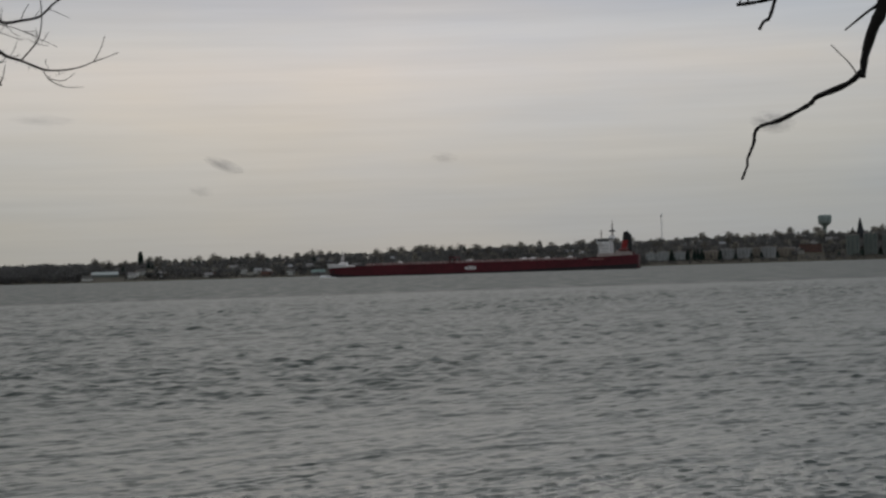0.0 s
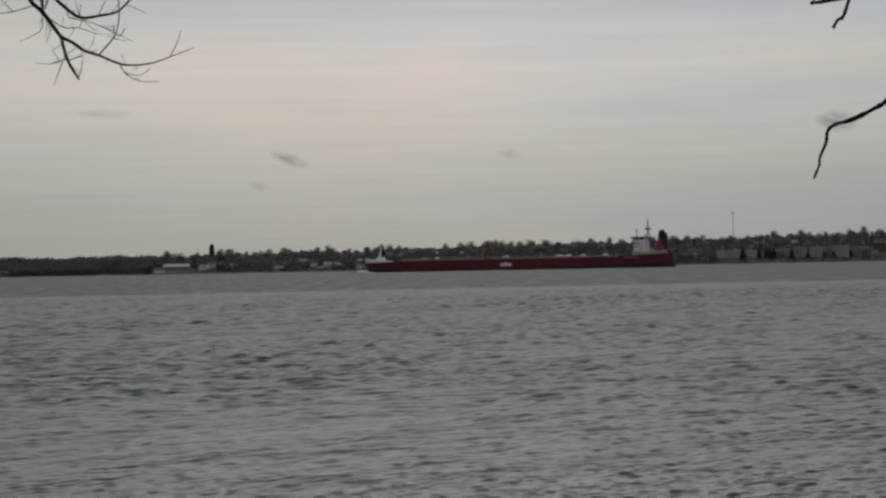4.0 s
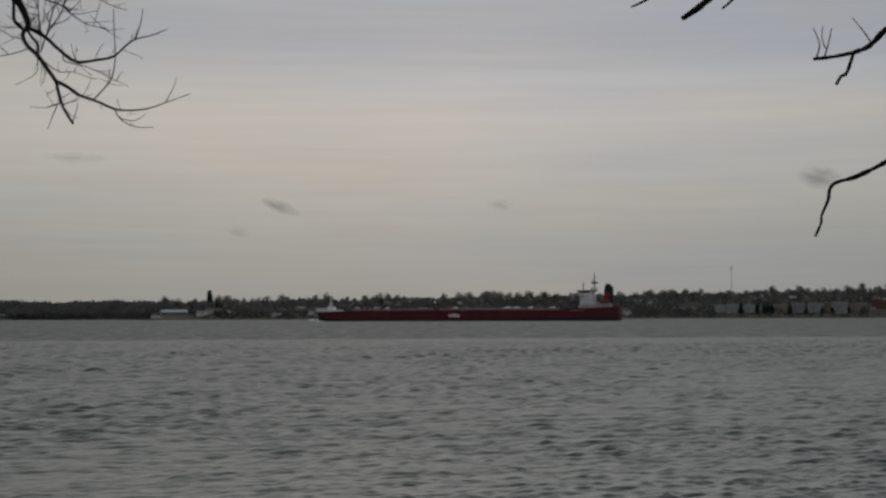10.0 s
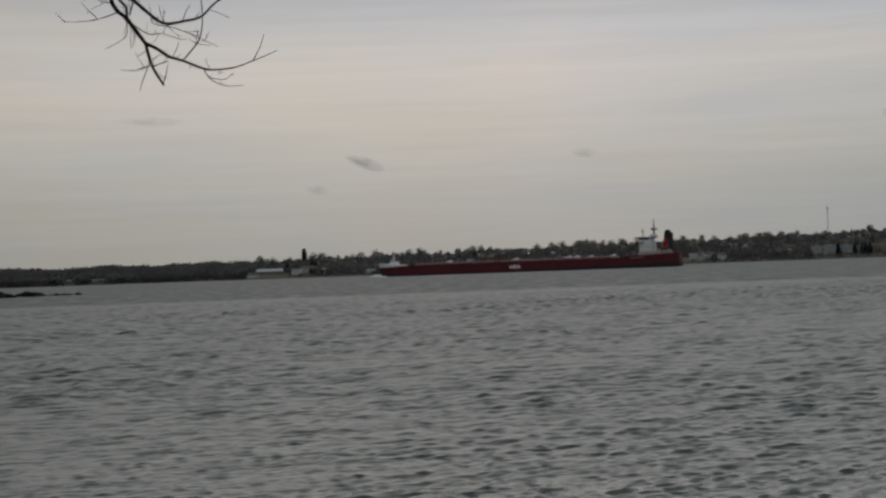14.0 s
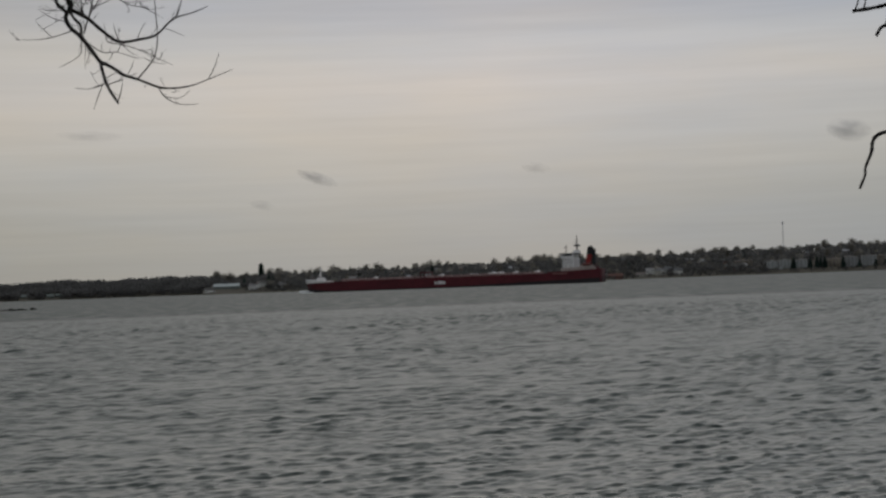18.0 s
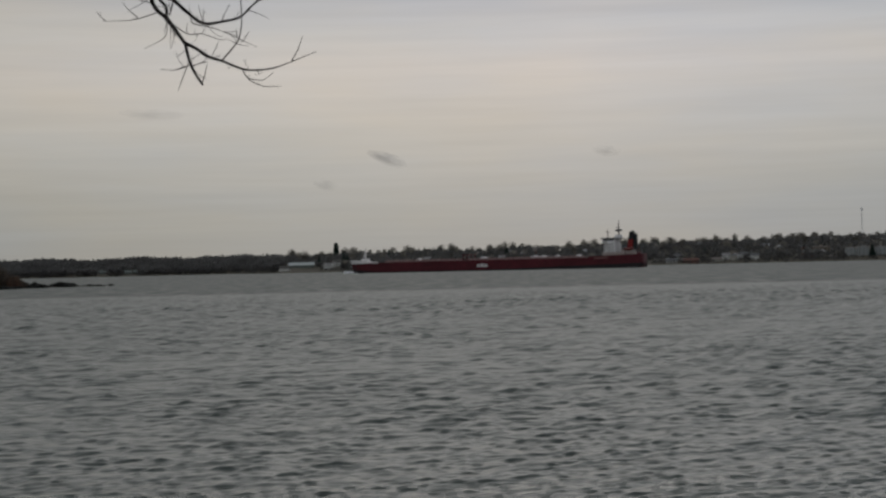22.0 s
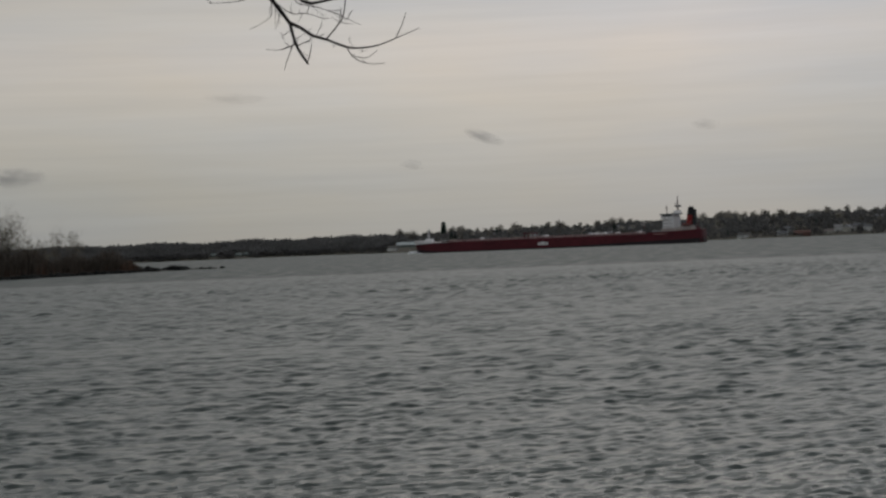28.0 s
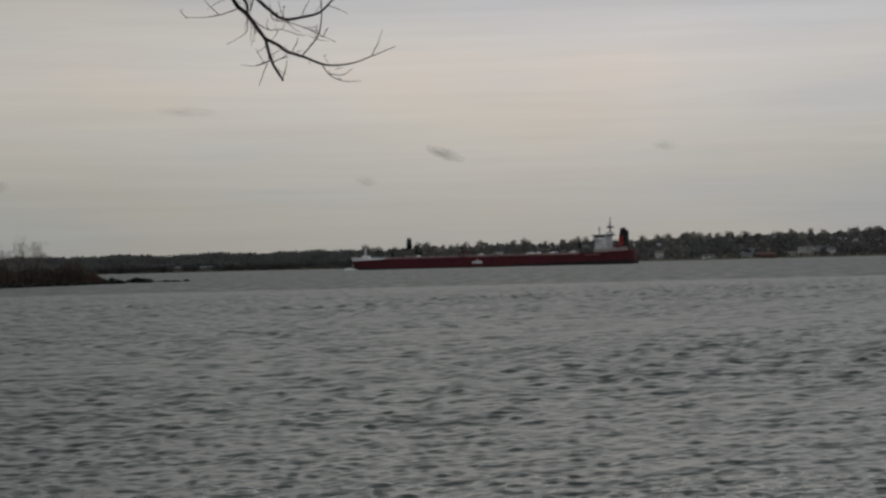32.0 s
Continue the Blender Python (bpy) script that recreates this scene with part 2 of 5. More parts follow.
NEEDLE = material("dark_conifer_needles", (0.034, 0.056, 0.046), 0.9, vary=0.3, scale=0.15, fine=1.0, bump=0, per_object=0.2, per_island=0.3)
WOODS = material("far_bare_woods", (0.128, 0.125, 0.122), 0.95, vary=0.35, scale=0.006, fine=0.05, bump=0, per_island=0.06)
FUZZ = material("grey_brown_twig_haze", (0.185, 0.160, 0.125), 0.95, vary=0.3, scale=0.3, fine=2, bump=0, per_object=0.2, per_island=0.3)
RUST = material("rust_brown_reeds", (0.088, 0.048, 0.030), 0.95, vary=0.4, scale=0.10, fine=0.8, bump=0, per_island=0.4)
BRUSH = material("grey_brown_brush", (0.072, 0.056, 0.044), 0.95, vary=0.35, scale=0.1, fine=0.9, bump=0, per_island=0.4)
ROCK = material("wet_shore_rock", (0.012, 0.012, 0.011), 0.9, spec=0.08, vary=0.4, scale=0.6, fine=5, bump=0.5, per_object=0.35)
HULL_RED = material("weathered_red_hull_paint", (0.080, 0.0082, 0.0145), 0.6, vary=0.42, scale=0.05, fine=0.5, bump=0.05)
BOOT_AND_SHADE = material("black_boot_topping_and_bow_shade", (0.018, 0.014, 0.016), 0.55, vary=0.3, scale=0.1, fine=1)
DECK_RED = material("oxide_red_deck_paint", (0.12, 0.024, 0.02), 0.75, vary=0.3, scale=0.1, fine=1)
SHIP_WHITE = material("stained_white_ship_paint", (0.72, 0.70, 0.70), 0.55, vary=0.10, scale=0.2, fine=1.5)
SHIP_GREY = material("grey_deck_paint", (0.36, 0.31, 0.29), 0.6, vary=0.2, scale=0.2, fine=1.5)
FUNNEL_RED = material("funnel_red_paint", (0.23, 0.020, 0.020), 0.55, vary=0.12, scale=0.3, fine=2)
SHIP_DARK = material("dark_grey_ship_paint", (0.075, 0.08, 0.085), 0.6, vary=0.25, scale=0.2, fine=1.5)
BLACK = material("soot_black_paint", (0.02, 0.02, 0.022), 0.6, vary=0.3, scale=0.3, fine=2)
ORANGE = material("faded_lifeboat_red", (0.12, 0.030, 0.026), 0.6, vary=0.1)
HATCH = material("dull_red_brown_hatch_paint", (0.30, 0.21, 0.20), 0.7, vary=0.3, scale=0.2, fine=1.5)
FADED = material("faded_lettering_paint", (0.26, 0.14, 0.13), 0.6, vary=0.3, scale=1, fine=4)
# steel of the far radio mast, with the haze mixed into its pale colour
HAZED_STEEL = material("hazed_mast_steel", (0.66, 0.67, 0.67), 0.6, 0.1, vary=0.15)
STEEL = material("galvanised_steel", (0.30, 0.31, 0.32), 0.5, 0.4, vary=0.2)
GLASS = material("dark_window_glass", (0.03, 0.035, 0.04), 0.08, vary=0.2, bump=0)
FOAM = material("white_water_foam", (0.75, 0.77, 0.77), 0.9, vary=0.2, scale=0.8, fine=4)
SIDING = painted("house_siding", ((0.44, 0.44, 0.42), (0.26, 0.25, 0.23), (0.34, 0.33, 0.29), (0.18, 0.10, 0.08), (0.50, 0.50, 0.48), (0.16, 0.15, 0.15), (0.33, 0.30, 0.24)))
ROOFING = painted("roof_shingles", ((0.10, 0.10, 0.105), (0.14, 0.12, 0.11), (0.20, 0.19, 0.19), (0.08, 0.075, 0.07), (0.26, 0.26, 0.27)))
WHITE_WALL = material("white_painted_wall", (0.56, 0.56, 0.54), 0.7, vary=0.08, scale=0.3, fine=2)
PALE_ROOF = material("pale_grey_metal_roof", (0.36, 0.39, 0.385), 0.55, vary=0.2, scale=0.15, fine=1)
TEAL_ROOF = material("faded_green_metal_roof", (0.13, 0.185, 0.17), 0.6, vary=0.15, scale=0.2, fine=1)
CONCRETE = material("pale_concrete_facade", (0.225, 0.230, 0.232), 0.85, vary=0.15, scale=0.08, fine=0.8, per_object=0.25)
SLATE_WALL = material("grey_green_panel_facade", (0.13, 0.148, 0.137), 0.8, vary=0.15, scale=0.08, fine=0.8, per_object=0.15)
TAN_WALL = material("dull_tan_facade", (0.20, 0.175, 0.145), 0.85, vary=0.18, scale=0.08, fine=0.8, per_object=0.25)
PALE_WALL = material("pale_blue_grey_facade", (0.31, 0.325, 0.325), 0.85, vary=0.15, scale=0.08, fine=0.8, per_object=0.1)
BRICK = material("red_brown_brickwork", (0.12, 0.066, 0.055), 0.9, vary=0.2, scale=0.15, fine=2)
TANK = material("grey_green_tank_paint", (0.20, 0.25, 0.235), 0.6, vary=0.12, scale=0.08, fine=0.5)
SPIRE = material("dark_slate_spire", (0.028, 0.03, 0.034), 0.7, vary=0.2, scale=0.3, fine=2)


def see_through(m):
    """Bare twigs let half of the light pass on."""
    n, l = m.node_tree.nodes, m.node_tree.links
    b, out = n["Principled BSDF"], n["Material Output"]
    t, mix = n.new("ShaderNodeBsdfTranslucent"), n.new("ShaderNodeMixShader")
    l.new(b.inputs["Base Color"].links[0].from_socket, t.inputs["Color"])
    mix.inputs[0].default_value = 0.5
    l.new(b.outputs[0], mix.inputs[1])
    l.new(t.outputs[0], mix.inputs[2])
    l.new(mix.outputs[0], out.inputs["Surface"])


for twiggy in (BARE, WOODS, FUZZ, NEEDLE):
    see_through(twiggy)


# ---- building helpers ----
class Mesh:
    """Collects points and faces of one mesh."""

    def __init__(self):
        self.v, self.f = [], []

    def add(self, verts, faces):
        k = len(self.v)
        self.v += [tuple(p) for p in verts]
        self.f += [tuple(i + k for i in q) for q in faces]
        return self

    def box(self, x0, x1, y0, y1, z0, z1, inset=0.0):
        i = inset
        return self.add([(x0, y0, z0), (x1, y0, z0), (x1, y1, z0), (x0, y1, z0),
                         (x0 + i, y0 + i, z1), (x1 - i, y0 + i, z1), (x1 - i, y1 - i, z1), (x0 + i, y1 - i, z1)],
                        [(3, 2, 1, 0), (4, 5, 6, 7), (0, 1, 5, 4), (1, 2, 6, 5), (2, 3, 7, 6), (3, 0, 4, 7)])

    def tube(self, path, radii, sides=6):
        path = [Vector(p) for p in path]
        rings = []
        for i, p in enumerate(path):
            d = (path[min(i + 1, len(path) - 1)] - path[max(i - 1, 0)]).normalized()
            a = d.cross(Vector((0.31, 0.95, 0.05)))
            a = (a if a.length > 0.05 else d.cross(Vector((1, 0, 0)))).normalized()
            b = d.cross(a)
            rings.append([p + (a * math.cos(k * math.tau / sides) + b * math.sin(k * math.tau / sides)) * radii[i] for k in range(sides)])
        n = len(path)
        faces = [(i * sides + k, i * sides + (k + 1) % sides, (i + 1) * sides + (k + 1) % sides, (i + 1) * sides + k)
                 for i in range(n - 1) for k in range(sides)]
        faces += [tuple(range(sides - 1, -1, -1)), tuple(range((n - 1) * sides, n * sides))]
        return self.add([q for r in rings for q in r], faces)

    def turned(self, profile, sides=16, cx=0.0, cy=0.0):
        """A body of revolution from (radius, height) pairs."""
        verts = [(cx + r * math.cos(k * math.tau / sides), cy + r * math.sin(k * math.tau / sides), z) for r, z in profile for k in range(sides)]
        n = len(profile)
        faces = [(i * sides + k, i * sides + (k + 1) % sides, (i + 1) * sides + (k + 1) % sides, (i + 1) * sides + k)
                 for i in range(n - 1) for k in range(sides)]
        faces += [tuple(range(sides - 1, -1, -1)), tuple(range((n - 1) * sides, n * sides))]
        return self.add(verts, faces)

    def data(self, name, mat, smooth=False):
        me = bpy.data.meshes.new(name)
        me.from_pydata(self.v, [], self.f)
        me.materials.append(mat)
        if smooth:
            me.polygons.foreach_set("use_smooth", [True] * len(me.polygons))
        me.update()
        return me


def part(name, mesh, mat, parent, label="", smooth=False):
    """One mesh object under a thing or under a part."""
    ob = new(name, mesh if isinstance(mesh, bpy.types.Mesh) else mesh.data(name, mat, smooth))
    ob.parent = parent
    return tagged(ob, label) if label else ob


def place(az, dist):
    """The plan's x and y for a bearing in degrees (to the left of north) and a distance."""
    return -math.sin(radians(az)) * dist, math.cos(radians(az)) * dist


# ---- the lie of the land ----
def shore(az):
    """How far off the opposite bank begins, bearing by bearing."""
    k = min(max((az - 1.9) / 2.2, 0), 1)
    return 2400 + 600 * k * k * (3 - 2 * k) + 12 * math.sin(az * 2.3) + 6 * math.sin(az * 7.1)


def rise(az, s):
    """Height of the opposite bank s metres behind its waterline."""
    if s <= 0:
        return max(-3.0, s * 0.15)
    steep = 0.78 + 0.028 * min(max(-az, 0), 24)
    town = 1.2 * min(s / 6, 1) + steep * (13 * min(s / 260, 1) + 15 * min(s / 620, 1)) + 4 * min(s / 1600, 1)
    hill = 1.0 * min(s / 8, 1) + 20 * min(s / 190, 1) + 4 * min(s / 900, 1)
    k = min(max((az - 1.5) / 2.5, 0), 1)
    lumps = 1.6 * math.sin(az * 1.9 + s * 0.004) + 0.9 * math.sin(az * 5.3 + s * 0.011)
    return town * (1 - k) + hill * k + lumps * min(s / 150, 1)


def land():
    m, cols, rows = Mesh(), [], [-60, -14, 0, 8, 30, 70, 130, 200, 290, 400, 560, 760, 1000, 1300, 1650, 1950]
    az = -75.0
    while az <= 75:
        cols.append(az)
        az += 0.5 if -34 < az < 28 else 2.5
    for a in cols:
        for s in rows:
            d = min(shore(a) + s, 4960)
            m.v.append((*place(a, d), rise(a, s)))
    n = len(rows)
    m.f = [(i * n + j, i * n + j + 1, (i + 1) * n + j + 1, (i + 1) * n + j) for i in range(len(cols) - 1) for j in range(n - 1)]
    tagged(new("far_ground", m.data("far_ground", TURF, True)), "opposite river bank of winter turf rising behind the water", "ground", kind="structure")


land()


def bank():
    """The low bank under the camera; it runs back to the horizon."""
    m = Mesh()
    xs = [-4500, -900, -200, -60, -25, -12, -6, -3, 0, 3, 6, 12, 25, 60, 200, 900, 4500]
    ys = [-4500, -900, -200, -60, -20, -8, -3, 0, 2, 4, 6, 8, 9.5, 10.5, 11.5, 12.5, 14]
    for y in ys:
        for x in xs:
            edge = 0.35 * math.sin(x * 0.7) + 0.2 * math.sin(x * 1.9)
            z = 0.95 - max(0, y + edge - 3) * 0.055 - (max(0, y + edge - 9.3)) ** 1.4 * 0.22
            m.v.append((x, y, max(z, -1.5) + 0.03 * math.sin(x * 3.1 + y * 2.3)))
    n = len(xs)
    m.f = [(j * n + i, j * n + i + 1, (j + 1) * n + i + 1, (j + 1) * n + i) for j in range(len(ys) - 1) for i in range(n - 1)]
    tagged(new("ground", m.data("ground", EARTH, True)), "near river bank of earth and dead grass", "ground", kind="structure")


bank()


# ---- the river ----
def wave_field(x, y, spacing, rng):
    """Short wind waves as a sum of crests, peaked by pushing points towards them; waves too short for the sheet's spacing fade out."""
    dx, dy, dz, lost = np.zeros_like(x), np.zeros_like(x), np.zeros_like(x), np.zeros_like(x)
    open_water = np.clip((y - 16) / 18, 0, 1)
    for i in range(110):
        length = math.exp(rng.uniform(math.log(0.12), math.log(0.90))) if i % 6 else rng.uniform(1.0, 2.3)
        turn = rng.gauss(radians(118), radians(46))
        k = math.tau / length
        kx, ky = k * math.cos(turn), k * math.sin(turn)
        # under the bank the water is ruffled finely; the longer waves grow with the open fetch and even out far off
        if length < 0.30:
            steep = 0.043 + 0.007 * open_water
        elif length < 0.95:
            steep = 0.012 + 0.027 * open_water
        else:
            steep = 0.002 + 0.020 * open_water + 0.034 * np.clip((y - 60) / 60, 0, 1) - 0.016 * np.clip((y - 130) / 45, 0, 1)
        kept = np.clip((length / spacing - 2.2) / 2.2, 0, 1)
        amp = steep / k * kept
        lost += 0.5 * steep ** 2 * (1 - kept ** 2)
        ph = kx * x + ky * y + rng.uniform(0, math.tau)
        c, s = np.cos(ph), np.sin(ph)
        dz += amp * c
        dx -= amp * s * math.cos(turn) * 0.6
        dy -= amp * s * math.sin(turn) * 0.6
    # gusts: patches of steeper and calmer water
    gust = 1.0 + 0.20 * np.sin(x * 0.19 + 1.3 + 0.5 * np.sin(y * 0.16)) * np.sin(y * 0.175 + 0.4) + 0.16 * np.sin(x * 0.051 - y * 0.063)
    # driven down the river by the wind: crests lean over their steep fronts, backs are long and flat
    return (dx - 0.5 * dz) * gust, (dy - 1.7 * dz) * gust, dz * gust, np.minimum(np.sqrt(np.sqrt(0.30 * lost + 0.0001)), 0.46)


def near_water():
    rng = random.Random(7)
    ys, y = [], 13.0
    while y < 185:
        ys.append(y)
        y += max(0.036, 0.0031 * (y - 4))
    Y, A = np.meshgrid(np.array(ys), np.linspace(0, 1, 1000), indexing="ij")
    X = -(0.18 * Y + 3) * (1 - A) + (0.41 * Y + 28) * A
    spacing = np.maximum(0.036, 0.0031 * (Y - 4))
    dx, dy, dz, chop = wave_field(X, Y, spacing, rng)
    co = np.stack([X + dx, Y + dy, dz], -1).reshape(-1, 3).astype(np.float32)
    r, c = Y.shape
    i = (np.arange(r - 1)[:, None] * c + np.arange(c - 1)[None, :]).ravel()
    quads = np.stack([i, i + 1, i + c + 1, i + c], -1).astype(np.int32)
    me = bpy.data.meshes.new("water")
    me.vertices.add(len(co))
    me.vertices.foreach_set("co", co.ravel())
    me.loops.add(quads.size)
    me.loops.foreach_set("vertex_index", quads.ravel())
    me.polygons.add(len(quads))
    me.polygons.foreach_set("loop_start", np.arange(0, quads.size, 4, dtype=np.int32))
    me.polygons.foreach_set("use_smooth", np.ones(len(quads), dtype=bool))
    me.attributes.new("fine_chop", "FLOAT", "POINT").data.foreach_set("value", chop.ravel().astype(np.float32))
    me.materials.append(WATER_NEAR)
    me.update(calc_edges=True)
    return tagged(new("water", me), "grey choppy river water with short wind waves", "water", kind="structure")


def far_water():
    m, rings = Mesh(), [150, 165, 178, 200, 230, 300, 380, 470, 520, 600, 760, 1000, 1400, 2000, 2800, 3600, 4950]
    az = list(range(-90, 91, 2))
    for r in rings:
        for a in az:
            m.v.append((*place(a, r), -0.06))
    n = len(az)
    m.f = [(j * n + i + 1, j * n + i, (j + 1) * n + i, (j + 1) * n + i + 1) for j in range(len(rings) - 1) for i in range(n - 1)]
    # the river under and beside the near sheet
    for a, b in zip(az, az[1:]):
        for r0, r1 in ((9, 60), (60, 150)):
            m.add([(*place(a, r0), -0.6), (*place(a, r1), -0.6), (*place(b, r1), -0.6), (*place(b, r0), -0.6)], [(0, 1, 2, 3)])
    tagged(new("far_water", m.data("far_water", WATER_FAR)), "far reach of the grey river", "water", kind="structure")


WATER = near_water()
far_water()


# ---- the lake freighter ----
def bow_half(x, z):
    """Half breadth of the hull at x metres forward of midships and z above the water."""
    beam = 11.6
    flare = 0.35 + 0.045 * max(z, 0)
    nose = 111.0 + 0.30 * max(z - 1.0, 0)
    if x > 84:
        k = max(nose - x, 0) / (nose - 84)
        return max(beam * min(1, k ** (0.50 - 0.12 * flare) * 1.02), 0.12)
    if x < -96:
        k = (x + 108.5) / 12.5
        return beam * (0.80 + 0.20 * min(max(k, 0), 1) ** 0.6)
    return beam


def sheer(x):
    """Height of the main deck edge."""
    return 7.5 + (0.9 if x < -72 else 0) + 1.1 * max(0, (-x - 72) / 36) ** 1.5 - 0.9 * max(0, (x - 70) / 40) ** 1.5


def hull_band(z_low, z_high, xs, proud=0.0):
    """Both sides of the hull between two heights given as functions of x, closed at the stern."""
    m, levels = Mesh(), 7
    for side in (-1, 1):
        k0 = len(m.v)
        for x in xs:
            for j in range(levels):
                z = z_low(x) + (z_high(x) - z_low(x)) * j / (levels - 1)
                xx = min(x, 111.0 + 0.30 * max(z - 1, 0)) if x > 100 else x
                m.v.append((xx, side * (bow_half(xx, z) + proud), z))
        for i in range(len(xs) - 1):
            for j in range(levels - 1):
                q = (k0 + i * levels + j, k0 + (i + 1) * levels + j, k0 + (i + 1) * levels + j + 1, k0 + i * levels + j + 1)
                m.f.append(q if side < 0 else q[::-1])
    half = len(xs) * levels
    for j in range(levels - 1):
        m.f.append((j, j + 1, half + j + 1, half + j))
        e = half - levels + j
        m.f.append((e + 1, e, half + e, half + e + 1))
    return m


def freighter():
    ship = tagged(new("freighter"), "long red lake freighter with white wheelhouse aft, under way", "ship")
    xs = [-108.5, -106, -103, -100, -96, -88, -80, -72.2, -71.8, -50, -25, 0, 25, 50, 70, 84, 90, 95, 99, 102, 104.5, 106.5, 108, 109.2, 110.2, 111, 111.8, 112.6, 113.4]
    hull = part("hull", hull_band(lambda x: -3.0, sheer, xs), HULL_RED, ship, "weathered red steel hull", True)
    # boot topping deepens aft; its rise at the bow draws the flare's shade
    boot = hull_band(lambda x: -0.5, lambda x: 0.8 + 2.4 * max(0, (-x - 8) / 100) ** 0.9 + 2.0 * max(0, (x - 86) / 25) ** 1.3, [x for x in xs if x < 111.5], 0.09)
    part("boot_top_and_bow_shade", boot, BOOT_AND_SHADE, ship, "black boot topping, deeper towards the stern, with the bow flare's shade drawn in black", True)
    deck = Mesh()
    for a, b in zip(xs[:-1], xs[1:]):
        za, zb = sheer(a) - 0.05, sheer(b) - 0.05
        ha, hb = bow_half(a, za) - 0.05, bow_half(b, zb) - 0.05
        deck.add([(a, -ha, za), (b, -hb, zb), (b, hb, zb), (a, ha, za)], [(0, 1, 2, 3)])
    part("main_deck", deck, DECK_RED, ship, "oxide red main deck")
    # white forecastle bulwark at the bow
    fx = [95.5, 96.5, 98, 100, 102, 104.5, 106.5, 108, 109.2, 110.2, 111, 111.8, 112.6, 113.6, 114.4]
    part("forecastle", hull_band(lambda x: sheer(x) - 0.04, lambda x: sheer(x) + 0.9 + 2.2 * min(1, (x - 95) / 17), fx, 0.02), SHIP_WHITE, ship, "white bow bulwark", True)
    fdeck = Mesh()
    for a, b in zip(fx[:-1], fx[1:]):
        za, zb = sheer(a) + 0.5 + 1.6 * min(1, (a - 95) / 17), sheer(b) + 0.5 + 1.6 * min(1, (b - 95) / 17)
        ha, hb = bow_half(min(a, 111), za) - 0.1, bow_half(min(b, 111), zb) - 0.1
        fdeck.add([(a, -ha, za), (b, -hb, zb), (b, hb, zb), (a, ha, za)], [(0, 1, 2, 3)])
    part("forecastle_deck", fdeck, SHIP_GREY, ship)
    part("windlass_house", Mesh().box(98.4, 104.2, -2.8, 2.8, 7.4, 10.6, 0.5), SHIP_WHITE, ship, "white windlass house on the forecastle")
    part("fore_mast", Mesh().tube([(101.4, 0, 10.2), (101.6, 0, 18.6)], [0.45, 0.22], 8).tube([(103.2, 1.2, 10.2), (101.8, 0.2, 15.4)], [0.16, 0.12], 6).tube([(103.2, -1.2, 10.2), (101.8, -0.2, 15.4)], [0.16, 0.12], 6).box(101.0, 102.0, -1.8, 1.8, 15.9, 16.3), SHIP_WHITE, ship, "short white tripod foremast")
    for side in (-1, 1):
        part("anchor", Mesh().box(107.0, 107.5, side * 5.6 - 0.2, side * 5.6 + 0.2, 3.4, 5.4).box(106.4, 108.1, side * 5.5 - 0.3, side * 5.5 + 0.3, 3.2, 3.7, 0.1), BLACK, ship, "black anchor in its hawse")
    # cargo hatches along the deck, a gantry crane astride them
    cover = Mesh().box(-2.6, 2.6, -7.6, 7.6, 0.0, 1.1).box(-2.75, 2.75, -7.8, 7.8, 1.1, 1.45, 0.2).data("hatch_cover", HATCH)
    for i in range(21):
        ob = part("hatch_cover", cover, None, ship)
        ob.location = (-62 + i * 7.1, 0, 7.42)
    rail = Mesh()
    for side in (-1, 1):
        y = side * 11.2
        for z in (8.0, 8.45):
            rail.tube([(-70, y, z), (86, y, z)], [0.035, 0.035], 4)
        for i in range(53):
            rail.tube([(-70 + i * 3.0, y, 7.4), (-70 + i * 3.0, y, 8.45)], [0.035, 0.035], 4)
    part("deck_railing", rail, HULL_RED, ship, "thin dark red deck railing")
    crane = part("hatch_crane", Mesh().box(18, 22, -9.2, 9.2, 11.2, 12.0), HULL_RED, ship, "travelling hatch cover crane on deck")
    for x in (18.3, 21.3):
        for y in (-9.0, 8.4):
            part("crane_leg", Mesh().box(x, x + 0.5, y, y + 0.6, 7.4, 11.25), HULL_RED, crane)
    for x, long in ((-62, 4.0), (-46, 3.6), (-36, 5.0), (-30, 5.5), (9, 4.0), (60, 3.2)):
        part("deck_locker", Mesh().box(x, x + long, -9.5, -5.5, 7.3, 9.5, 0.2).box(x + 0.6, x + long * 0.55, -9.0, -6.0, 9.5, 10.0, 0.2), SHIP_WHITE, ship, "white deck locker")
    # accommodation: four decks, wheelhouse and wings
    z0 = 8.35
    house = part("deckhouse", Mesh().box(-92, -81.5, -9.9, 9.9, z0, z0 + 2.6), SHIP_GREY, ship, "grey lower deckhouse")
    part("poop_house", Mesh().box(-97, -92.02, -9.9, 9.9, z0, z0 + 2.6).box(-105, -97.02, -8.2, 8.2, z0, z0 + 2.6).box(-101.5, -93.5, -5.2, 5.2, z0 + 2.6, z0 + 4.4, 0.1), SHIP_GREY, ship, "grey engine house below the funnel")
    tower = part("accommodation_block", Mesh().box(-90.4, -82.5, -9.4, 9.4, z0 + 2.6, z0 + 9.2), SHIP_WHITE, ship, "white accommodation block")
    for k in range(3):
        part("deck_edge", Mesh().box(-90.5, -82.4, -9.5, 9.5, z0 + 2.6 + 2.2 * k, z0 + 2.72 + 2.2 * k), SHIP_WHITE, tower)
    pane = Mesh().box(-0.25, 0.25, -0.04, 0.04, 0, 0.5).data("port_window", GLASS)
    for k in range(3):
        for i in range(6):
            for side in (-1, 1):
                ob = part("port_window", pane, None, tower)
                ob.location = (-89.6 + i * 1.28, side * 9.42, z0 + 3.4 + 2.2 * k)
